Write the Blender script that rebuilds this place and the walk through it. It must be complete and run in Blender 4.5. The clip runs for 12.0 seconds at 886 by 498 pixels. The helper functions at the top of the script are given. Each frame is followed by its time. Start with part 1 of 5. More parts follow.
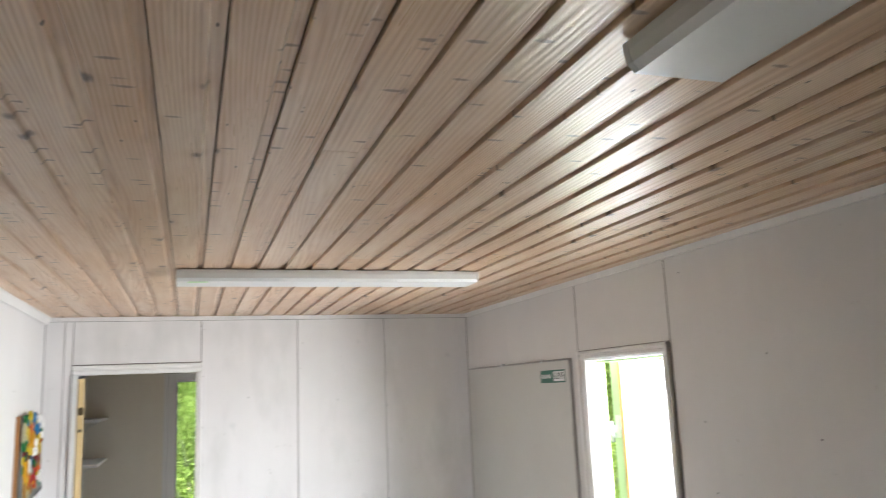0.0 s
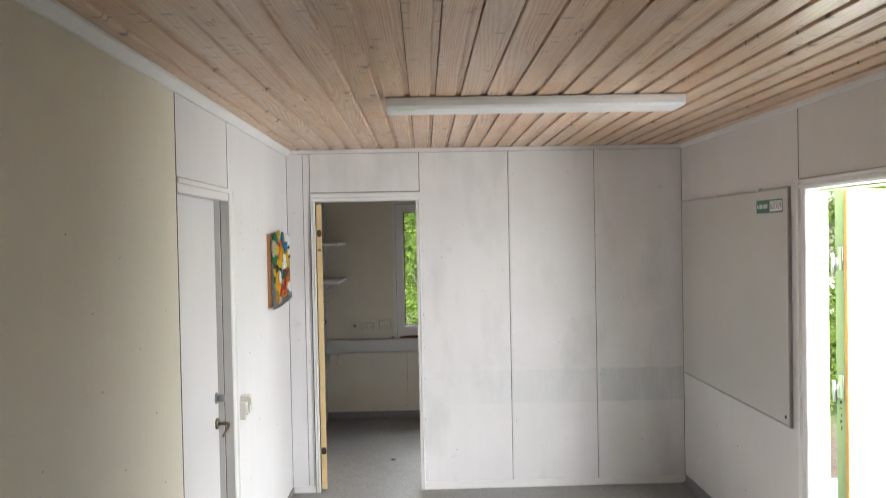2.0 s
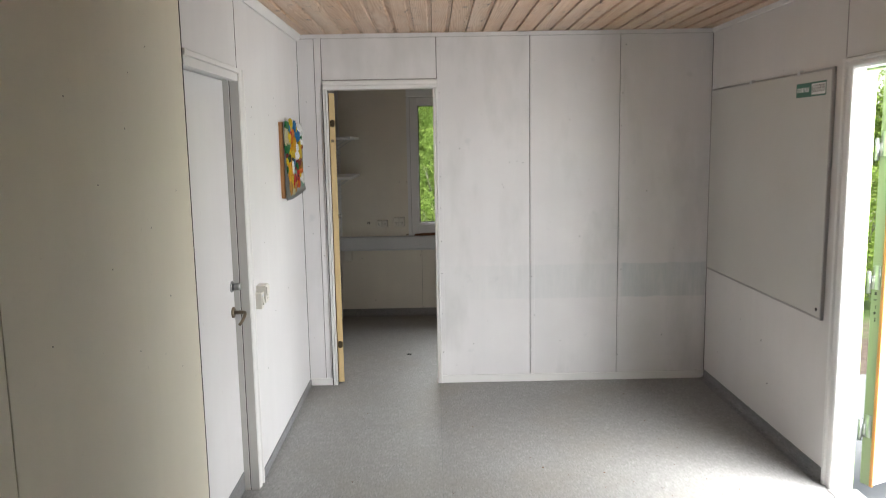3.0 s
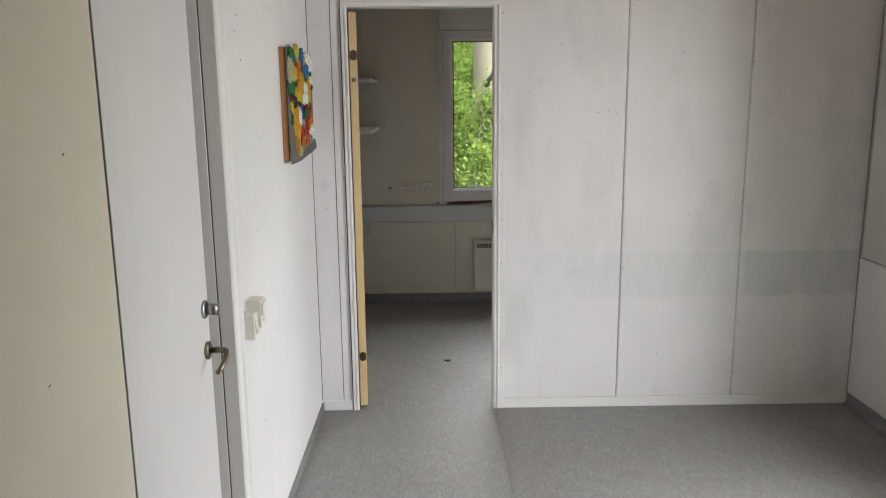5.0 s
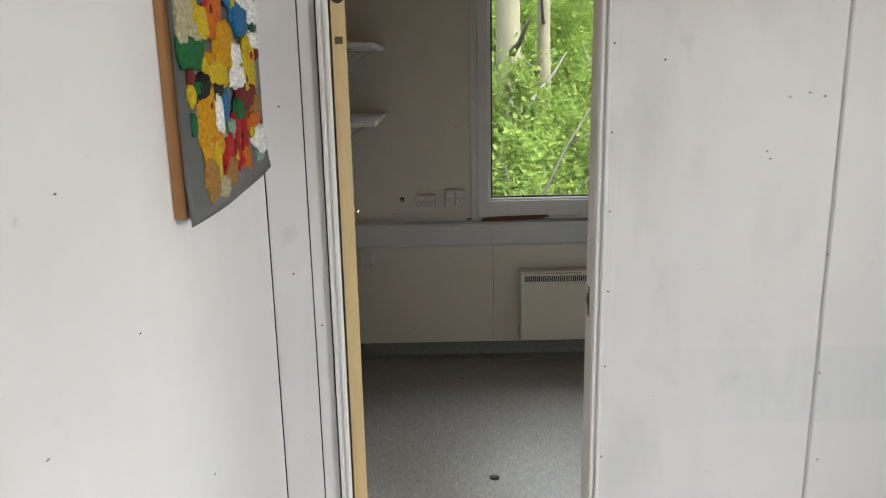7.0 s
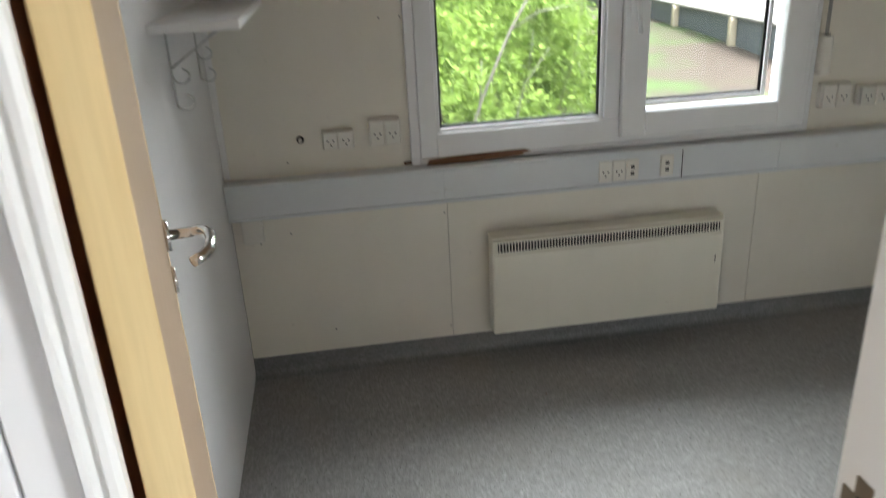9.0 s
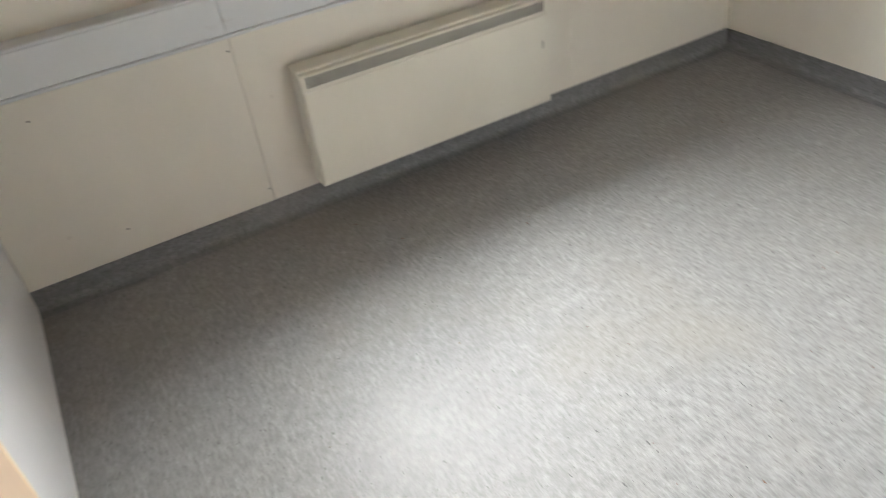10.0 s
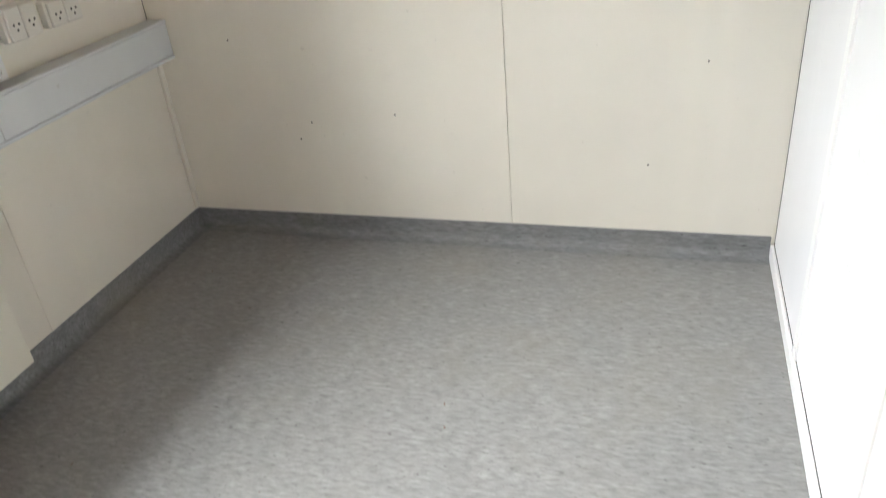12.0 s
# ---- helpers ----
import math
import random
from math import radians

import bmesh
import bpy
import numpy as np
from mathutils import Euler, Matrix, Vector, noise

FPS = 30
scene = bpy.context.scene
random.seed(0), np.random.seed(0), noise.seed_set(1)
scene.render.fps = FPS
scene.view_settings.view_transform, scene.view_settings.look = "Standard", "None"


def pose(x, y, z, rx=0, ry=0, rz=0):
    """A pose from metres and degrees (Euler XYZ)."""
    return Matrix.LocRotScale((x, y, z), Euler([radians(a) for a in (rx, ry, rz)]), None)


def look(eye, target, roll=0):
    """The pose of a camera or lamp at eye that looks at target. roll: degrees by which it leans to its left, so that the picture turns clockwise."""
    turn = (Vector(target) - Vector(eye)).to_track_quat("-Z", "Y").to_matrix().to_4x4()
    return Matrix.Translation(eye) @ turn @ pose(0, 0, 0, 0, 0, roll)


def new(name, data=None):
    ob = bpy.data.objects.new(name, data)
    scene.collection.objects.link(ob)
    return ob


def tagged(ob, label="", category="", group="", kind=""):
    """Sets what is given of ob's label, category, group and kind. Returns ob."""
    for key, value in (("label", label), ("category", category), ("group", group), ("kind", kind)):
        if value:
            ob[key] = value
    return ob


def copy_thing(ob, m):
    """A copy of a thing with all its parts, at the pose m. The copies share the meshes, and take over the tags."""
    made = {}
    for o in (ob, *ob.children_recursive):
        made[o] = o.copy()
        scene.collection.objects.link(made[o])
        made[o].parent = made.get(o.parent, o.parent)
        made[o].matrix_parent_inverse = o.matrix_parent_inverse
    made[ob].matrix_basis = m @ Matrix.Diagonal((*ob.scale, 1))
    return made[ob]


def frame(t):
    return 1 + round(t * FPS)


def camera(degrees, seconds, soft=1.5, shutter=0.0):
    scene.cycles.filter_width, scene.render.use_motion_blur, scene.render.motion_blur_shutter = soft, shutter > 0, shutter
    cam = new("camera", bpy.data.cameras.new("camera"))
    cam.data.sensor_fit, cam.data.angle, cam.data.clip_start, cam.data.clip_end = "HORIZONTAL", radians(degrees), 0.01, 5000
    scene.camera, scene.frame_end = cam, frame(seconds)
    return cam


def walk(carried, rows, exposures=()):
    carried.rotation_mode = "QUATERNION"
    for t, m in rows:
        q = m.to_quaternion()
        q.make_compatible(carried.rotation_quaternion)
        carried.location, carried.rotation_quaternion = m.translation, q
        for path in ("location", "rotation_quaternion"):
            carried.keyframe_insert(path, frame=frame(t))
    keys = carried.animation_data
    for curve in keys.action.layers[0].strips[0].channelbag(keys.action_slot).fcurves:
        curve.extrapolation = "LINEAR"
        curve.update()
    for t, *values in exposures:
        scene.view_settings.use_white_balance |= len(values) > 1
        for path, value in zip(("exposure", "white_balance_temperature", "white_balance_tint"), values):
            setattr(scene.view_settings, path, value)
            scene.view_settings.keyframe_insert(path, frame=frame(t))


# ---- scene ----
cam = camera(60.2, 12.0, soft=1.0, shutter=0.35)
PATH = [
    (0, (0.835, -5.169, 1.828), (1.46, -3.303, 2.186), -2.4),
    (0.5, (0.878, -5.178, 1.818), (1.214, -3.233, 2.14), -1.6),
    (1, (0.917, -5.216, 1.809), (1.078, -3.238, 2.056), -1.1),
    (1.5, (0.93, -5.244, 1.784), (1.013, -3.249, 1.895), -1.0),
    (2, (0.929, -5.247, 1.748), (0.979, -3.248, 1.713), -1.1),
    (2.5, (0.916, -5.213, 1.685), (0.951, -3.22, 1.514), -1.2),
    (3, (0.88, -5.102, 1.647), (0.899, -3.121, 1.369), -1.0),
    (3.2, (0.845, -4.989, 1.61), (0.864, -3.012, 1.31), -0.9),
    (4.8, (0.616, -3.879, 1.587), (0.639, -1.917, 1.2), -0.6),
    (5, (0.591, -3.721, 1.584), (0.611, -1.76, 1.192), -0.6),
    (5.5, (0.5, -3.278, 1.598), (0.521, -1.32, 1.192), -0.8),
    (6, (0.488, -2.838, 1.586), (0.503, -0.883, 1.165), -1.1),
    (6.5, (0.5, -2.438, 1.597), (0.504, -0.487, 1.156), -1.2),
    (7.1, (0.465, -1.940, 1.589), (0.464, 0.005, 1.124), -1.1),
    (7.2, (0.462, -1.863, 1.588), (0.463, 0.082, 1.120), -1.2),
    (8.8, (0.402, -0.634, 1.544), (0.592, 1.248, 0.894), -1.9),
    (9, (0.38, -0.52, 1.524), (0.622, 1.313, 0.762), -3.0),
    (9.2, (0.356, -0.386, 1.517), (0.666, 1.378, 0.626), -4.2),
    (9.5, (0.343, -0.256, 1.434), (0.759, 1.419, 0.424), -6.2),
    (10, (0.304, -0.081, 1.356), (0.989, 1.379, 0.173), -8.2),
    (10.5, (0.325, 0.077, 1.31), (1.337, 1.27, 0.064), -8.9),
    (11, (0.382, 0.231, 1.295), (1.692, 1.103, 0.061), -7.6),
    (11.5, (0.478, 0.319, 1.276), (1.989, 0.943, 0.124), -6.4),
    (12, (0.539, 0.4, 1.285), (2.19, 0.945, 0.296), -5.7),
]
walk(cam, [(t, look(e, g, r)) for t, e, g, r in PATH],
     exposures=[(0.0, 3.75, 6200, 8), (1.5, 3.55, 6300, 9), (2.5, 3.15, 6400, 9), (5.5, 2.95, 6450, 8), (7.2, 3.0, 6450, 7), (8.8, 3.65, 6200, 7),
                (9.0, 3.8, 6150, 6), (9.5, 4.35, 6250, 8), (10.0, 4.6, 6350, 9), (10.5, 4.75, 6400, 9), (12.0, 4.55, 6300, 9)])

# ---- daylight: an overcast bright sky ----
world = bpy.data.worlds.new("sky")
scene.world = world
world.use_nodes = True
wn = world.node_tree
sky = wn.nodes.new("ShaderNodeTexSky")
sky.sky_type = "NISHITA"
sky.sun_disc = False
sky.sun_elevation = radians(60)
sky.sun_rotation = radians(120)
sky.air_density = 1.0
sky.dust_density = 4.0
bg = wn.nodes["Background"]
cloud = wn.nodes.new("ShaderNodeHueSaturation")   # thin cloud takes most of the blue out
cloud.inputs["Saturation"].default_value = 0.3
wn.links.new(sky.outputs[0], cloud.inputs["Color"])
wn.links.new(cloud.outputs[0], bg.inputs[0])
bg.inputs[1].default_value = 0.15
sun = new("sun", bpy.data.lights.new("sun", "SUN"))
sun.data.energy = 0.42
sun.data.angle = radians(35)
sun.data.color = (1.0, 0.97, 0.93)
sun.matrix_world = look((3.9, -2.2, 7.75), (0, 0, 0))



def opening_light(name, spot, aim, wide, tall, watts, colour):
    """An area lamp added just outside an opening, standing in for the bright overcast sky."""
    d = bpy.data.lights.new(name, "AREA")
    d.shape, d.size, d.size_y, d.energy, d.color = "RECTANGLE", wide, tall, watts, colour
    ob = new(name, d)
    ob.matrix_world = look(spot, aim)
    return ob


# added lamps, not part of the place, that brighten the two rooms
opening_light("window_fill_lamp", (1.38, 4.0, 3.0), (1.38, 1.0, 0.5), 3.8, 1.8, 38.0, (1.0, 0.995, 0.985))
opening_light("door_fill_lamp", (3.45, -2.62, 1.7), (1.1, -1.3, 0.75), 1.3, 1.7, 31.0, (1.0, 0.995, 0.985))

# ---- measures ----
H = 2.35           # ceiling
W1, W2 = 2.717, 2.757   # widths of the two rooms
YB = -6.5          # rear wall
YW = 2.085          # window wall
PT = 0.062         # partition thickness


# ---- materials ----
def mat(name, base=(0.8, 0.8, 0.8), rough=0.5, metal=0.0):
    m = bpy.data.materials.new(name)
    m.use_nodes = True
    b = m.node_tree.nodes["Principled BSDF"]
    b.inputs["Base Color"].default_value = (*base, 1)
    b.inputs["Roughness"].default_value = rough
    b.inputs["Metallic"].default_value = metal
    return m


class Nodes:
    """Short hand for wiring a material's nodes."""
    def __init__(self, m):
        self.t = m.node_tree
        self.b = self.t.nodes["Principled BSDF"]

    def add(self, kind, **kw):
        n = self.t.nodes.new(kind)
        for k, v in kw.items():
            n.inputs[k].default_value = v
        return n

    def link(self, a, b):
        self.t.links.new(a, b)

    def coords(self, scale=(1, 1, 1), which="Object"):
        c = self.add("ShaderNodeTexCoord")
        m = self.add("ShaderNodeMapping")
        m.inputs["Scale"].default_value = scale
        self.link(c.outputs[which], m.inputs["Vector"])
        return m.outputs[0]

    def position(self, scale=(1, 1, 1)):
        c = self.add("ShaderNodeNewGeometry")
        m = self.add("ShaderNodeMapping")
        m.inputs["Scale"].default_value = scale
        self.link(c.outputs["Position"], m.inputs["Vector"])
        return m.outputs[0]

    def noise(self, vec, scale, detail=3, rough=0.5):
        n = self.add("ShaderNodeTexNoise", Scale=scale, Detail=detail, Roughness=rough)
        self.link(vec, n.inputs["Vector"])
        return n.outputs["Fac"]

    def ramp(self, fac, stops):
        r = self.add("ShaderNodeValToRGB")
        e = r.color_ramp.elements
        while len(e) < len(stops):
            e.new(0.5)
        for el, (p, c) in zip(e, stops):
            el.position = p
            el.color = (*c, 1) if len(c) == 3 else c
        self.link(fac, r.inputs[0])
        return r.outputs[0]

    def grey(self, fac, a, b, lo=0.0, hi=1.0):
        m = self.add("ShaderNodeMapRange")
        for k, v in (("From Min", a), ("From Max", b), ("To Min", lo), ("To Max", hi)):
            m.inputs[k].default_value = v
        self.link(fac, m.inputs["Value"])
        return m.outputs[0]

    def mix(self, fac, a, b, mode="MIX"):
        n = self.t.nodes.new("ShaderNodeMix")
        n.data_type, n.blend_type = "RGBA", mode
        for s, v in ((n.inputs[0], fac), (n.inputs[6], a), (n.inputs[7], b)):
            if isinstance(v, (int, float)):
                s.default_value = v
            elif isinstance(v, tuple):
                s.default_value = (*v, 1)
            else:
                self.link(v, s)
        return n.outputs[2]

    def math(self, op, a, b=0.0):
        n = self.t.nodes.new("ShaderNodeMath")
        n.operation = op
        for s, v in zip(n.inputs, (a, b)):
            if isinstance(v, (int, float)):
                s.default_value = v
            else:
                self.link(v, s)
        return n.outputs[0]

    def bump(self, fac, strength, dist):
        n = self.add("ShaderNodeBump", Strength=strength, Distance=dist)
        self.link(fac, n.inputs["Height"])
        self.link(n.outputs[0], self.b.inputs["Normal"])

    def colour(self, c):
        self.link(c, self.b.inputs["Base Color"])

    def rough(self, c):
        self.link(c, self.b.inputs["Roughness"])


def tint(c, k):
    return tuple(min(1.0, v * k) for v in c)


def paint(name, base, rough=0.45, dirt=0.06, dirt_colour=(0.35, 0.32, 0.27), bump=0.12):
    """Brushed or rolled paint: cloudy tone, faint vertical runs, small scuffs and a fine orange-peel relief."""
    m = mat(name, base, rough)
    n = Nodes(m)
    p = n.position()
    cloud = n.noise(p, 1.7, 4, 0.6)
    runs = n.noise(n.position((7, 7, 0.35)), 1.6, 3)
    c = n.mix(n.grey(cloud, 0.3, 0.7), tint(base, 0.94), tint(base, 1.04))
    c = n.mix(n.grey(runs, 0.35, 0.7, 0, 0.35), c, tint(base, 0.93))
    scuff = n.noise(n.position((9, 9, 22)), 1.3, 5, 0.7)
    c = n.mix(n.grey(scuff, 0.66, 0.74, 0, dirt * 3), c, dirt_colour)
    spot = n.noise(p, 38, 2)
    c = n.mix(n.grey(spot, 0.74, 0.78, 0, dirt * 5), c, dirt_colour)
    n.colour(c)
    n.rough(n.grey(cloud, 0.3, 0.7, max(0.3, rough - 0.06), max(0.36, rough + 0.1)))
    n.bump(n.noise(p, 190, 3, 0.6), bump, 0.002)
    return m


WHITE = (0.76, 0.755, 0.76)
m_white = paint("white_panel_paint", WHITE, 0.42, 0.05)
m_cream = paint("cream_panel_paint", (0.76, 0.715, 0.59), 0.4, 0.05)
m_cream2 = paint("pale_cream_panel_paint", (0.77, 0.735, 0.65), 0.42, 0.04)
m_greywhite = paint("grey_white_panel_paint", (0.70, 0.685, 0.675), 0.4, 0.05)
m_trim = paint("white_gloss_trim", (0.80, 0.795, 0.785), 0.3, 0.06, bump=0.05)
m_core = mat("dark_gap_behind_panels", (0.10, 0.095, 0.09), 0.8)
m_doorwhite = paint("white_door_paint", (0.74, 0.73, 0.73), 0.35, 0.03, bump=0.05)
m_jamb = paint("grey_door_frame_paint", (0.62, 0.61, 0.59), 0.35, 0.05, bump=0.05)
m_upvc = paint("window_plastic", (0.78, 0.785, 0.79), 0.28, 0.03, bump=0.02)
m_trunk = paint("pale_blue_grey_plastic", (0.66, 0.685, 0.70), 0.4, 0.05, bump=0.04)
m_green = paint("pale_green_outside_paint", (0.23, 0.26, 0.18), 0.45, 0.05)
m_lime = paint("lime_outside_paint", (0.34, 0.48, 0.21), 0.45, 0.05)
m_socket = mat("cream_plastic", (0.74, 0.72, 0.66), 0.35)
m_dark = mat("dark_recess", (0.02, 0.02, 0.02), 0.7)
m_rubber = mat("black_window_gasket", (0.012, 0.012, 0.013), 0.5)
m_chrome = mat("polished_metal", (0.62, 0.60, 0.57), 0.16, 1.0)
m_brass = mat("worn_dark_metal", (0.23, 0.19, 0.14), 0.38, 1.0)
m_hinge = mat("dark_bronzed_hinge", (0.10, 0.075, 0.045), 0.45, 0.8)
m_zinc = mat("zinc_plated_steel", (0.38, 0.39, 0.39), 0.34, 1.0)
m_wire = mat("grey_wire", (0.55, 0.55, 0.54), 0.4, 0.6)
m_orange = paint("orange_wood_lipping", (0.45, 0.18, 0.05), 0.45, 0.05)
m_alu = mat("anodised_aluminium", (0.42, 0.41, 0.40), 0.4, 0.6)
m_strap = mat("grey_strap", (0.34, 0.34, 0.32), 0.8)
m_heat = paint("cream_heater_enamel", (0.75, 0.725, 0.63), 0.32, 0.03, bump=0.03)
m_board = mat("whiteboard_enamel", (0.56, 0.555, 0.525), 0.32)
_n = Nodes(m_board)
_n.colour(_n.mix(_n.grey(_n.noise(_n.position(), 2.5, 4), 0.3, 0.7), (0.545, 0.54, 0.51), (0.575, 0.57, 0.54)))
m_signgreen = mat("green_sticker", (0.02, 0.13, 0.09), 0.4)
m_signwhite = mat("white_sticker", (0.78, 0.79, 0.78), 0.4)
m_ink = mat("black_ink", (0.015, 0.015, 0.015), 0.5)
m_lampbody = paint("white_lamp_plastic", (0.74, 0.745, 0.735), 0.3, 0.02, bump=0.01)
m_lampgreen = mat("green_tinted_lamp_window", (0.50, 0.72, 0.40), 0.35)
m_shelf = paint("white_melamine", (0.80, 0.80, 0.80), 0.3, 0.02, bump=0.02)


def partition_paint():
    """White paint with a washed blue-grey band where something was taken off, and soft grey smudges."""
    m = paint("partition_paint", (0.775, 0.765, 0.775), 0.42, 0.07)
    n = Nodes(m)
    base = n.b.inputs["Base Color"].links[0].from_socket
    geo = n.add("ShaderNodeNewGeometry")
    sep = n.add("ShaderNodeSeparateXYZ")
    n.link(geo.outputs["Position"], sep.inputs[0])
    x, z = sep.outputs[0], sep.outputs[2]
    wob = n.grey(n.noise(n.position((3, 1, 12)), 3.0, 4), 0, 1, -0.012, 0.012)
    zz = n.math("ADD", z, wob)
    band = n.math("MULTIPLY", n.grey(zz, 0.575, 0.585), n.grey(zz, 0.815, 0.805))
    brush = n.grey(n.noise(n.position((26, 1, 3.0)), 1.0, 5, 0.7), 0.3, 0.75)
    strength = n.math("MAXIMUM", n.math("MULTIPLY", n.grey(x, 2.12, 2.15), 0.55), n.grey(x, 0.95, 1.5, 0.05, 0.2))
    fac = n.math("MULTIPLY", n.math("MULTIPLY", band, strength), n.math("ADD", brush, 0.25))
    c = n.mix(fac, base, (0.45, 0.53, 0.54))
    smear = n.noise(n.position((2.2, 1, 0.8)), 1.5, 4, 0.55)
    c = n.mix(n.grey(smear, 0.53, 0.71, 0, 0.4), c, (0.50, 0.51, 0.50))
    blot = n.noise(n.position((5, 1, 5)), 1.5, 3)
    c = n.mix(n.grey(blot, 0.66, 0.74, 0, 0.3), c, (0.53, 0.56, 0.57))
    n.colour(c)
    return m


m_part = partition_paint()


def pine():
    """Whitewashed pine: fine grain along the boards, growth figures, knots, a tone of its own for each board."""
    m = mat("whitewashed_pine", (0.6, 0.45, 0.32), 0.3)
    n = Nodes(m)
    g = n.add("ShaderNodeNewGeometry")
    rnd = g.outputs["Random Per Island"]
    off = n.add("ShaderNodeCombineXYZ")
    n.link(n.math("MULTIPLY", rnd, 9.0), off.inputs[2])
    n.link(n.math("MULTIPLY", rnd, 57.0), off.inputs[1])
    add = n.add("ShaderNodeVectorMath")
    n.link(g.outputs["Position"], add.inputs[0])
    n.link(off.outputs[0], add.inputs[1])

    def mapped(s):
        mp = n.add("ShaderNodeMapping")
        mp.inputs["Scale"].default_value = s
        n.link(add.outputs[0], mp.inputs["Vector"])
        return mp.outputs[0]
    grain = n.noise(mapped((1, 0.02, 1)), 170, 4, 0.65)
    bend = n.noise(mapped((4, 0.4, 1)), 1.0, 2, 0.45)
    sep = n.add("ShaderNodeSeparateXYZ")
    n.link(add.outputs[0], sep.inputs[0])
    rings = n.math("SINE", n.math("MULTIPLY", n.math("ADD", sep.outputs[0], n.math("MULTIPLY", bend, 0.30)), 480.0))
    figure = n.math("ADD", n.math("MULTIPLY", rings, 0.17), n.noise(mapped((1, 0.045, 1)), 48, 5, 0.65))
    cloud = n.noise(mapped((1.6, 0.5, 1)), 3.2, 4, 0.6)
    c = n.mix(n.grey(figure, 0.25, 0.85), (0.73, 0.52, 0.345), (0.45, 0.25, 0.13))
    c = n.mix(n.grey(grain, 0.35, 0.7, 0, 0.5), c, (0.72, 0.56, 0.43))
    c = n.mix(n.grey(cloud, 0.44, 0.64, 0, 0.5), c, (0.72, 0.61, 0.50))
    c = n.mix(n.grey(cloud, 0.42, 0.28, 0, 0.5), c, (0.56, 0.34, 0.18))
    c = n.mix(n.grey(rnd, 0, 1, 0, 0.45), c, (0.60, 0.37, 0.215))

    def flecks(sx, sy, lo, hi, keep, share, dark):
        """Knots of one size: long across the board, each with a ragged rim; only a share of the cells has one."""
        v = n.add("ShaderNodeTexVoronoi", Scale=1.0, Randomness=1.0)
        n.link(mapped((sx, sy, 1)), v.inputs["Vector"])
        rag = n.math("ADD", v.outputs["Distance"], n.grey(grain, 0.3, 0.7, -0.03, 0.03))
        tone = n.add("ShaderNodeSeparateColor")
        n.link(v.outputs["Color"], tone.inputs[0])
        k = n.math("MULTIPLY", n.grey(rag, lo, hi, 1, 0), n.grey(tone.outputs[0], share, share + 0.02))
        return k, n.mix(n.math("MULTIPLY", k, keep), c, dark)
    halo, c = flecks(9.0, 6.0, 0.10, 0.34, 0.45, 0.50, (0.46, 0.27, 0.15))
    knot, c = flecks(9.0, 6.0, 0.07, 0.15, 0.95, 0.50, (0.13, 0.08, 0.055))
    dash, c = flecks(11.0, 34.0, 0.14, 0.26, 0.8, 0.68, (0.20, 0.135, 0.10))
    dot, c = flecks(30.0, 12.0, 0.06, 0.10, 0.9, 0.72, (0.12, 0.08, 0.06))
    n.colour(c)
    n.rough(n.grey(figure, 0.2, 0.8, 0.27, 0.42))
    n.bump(n.math("ADD", figure, n.math("MULTIPLY", knot, 0.8)), 0.3, 0.003)
    return m


m_pine = pine()
# pine darkened in its colour to give the shade inside the ceiling grooves
m_grooveshade = mat("groove_shade_brown", (0.20, 0.115, 0.065), 0.6)


def plainwood(name, a, b, along=2, rough=0.4):
    m = mat(name, a, rough)
    n = Nodes(m)
    s = [14, 14, 14]
    s[along] = 0.7
    f = n.noise(n.coords(tuple(s)), 2.0, 5, 0.6)
    fine = n.noise(n.coords(tuple(v * 6 for v in s)), 2.0, 3)
    c = n.mix(n.grey(f, 0.3, 0.7), a, b)
    c = n.mix(n.grey(fine, 0.4, 0.7, 0, 0.3), c, tint(b, 0.85))
    n.colour(c)
    n.bump(fine, 0.15, 0.001)
    return m


m_edge = plainwood("yellow_pine_door_edge", (0.70, 0.55, 0.30), (0.63, 0.47, 0.23))
m_face = plainwood("pale_laminate_door_face", (0.62, 0.465, 0.335), (0.57, 0.41, 0.28), rough=0.3)
m_frame = plainwood("brown_frame_wood", (0.42, 0.21, 0.08), (0.33, 0.15, 0.05))
m_rot = plainwood("bare_weathered_wood", (0.20, 0.10, 0.05), (0.10, 0.05, 0.03), along=0, rough=0.8)


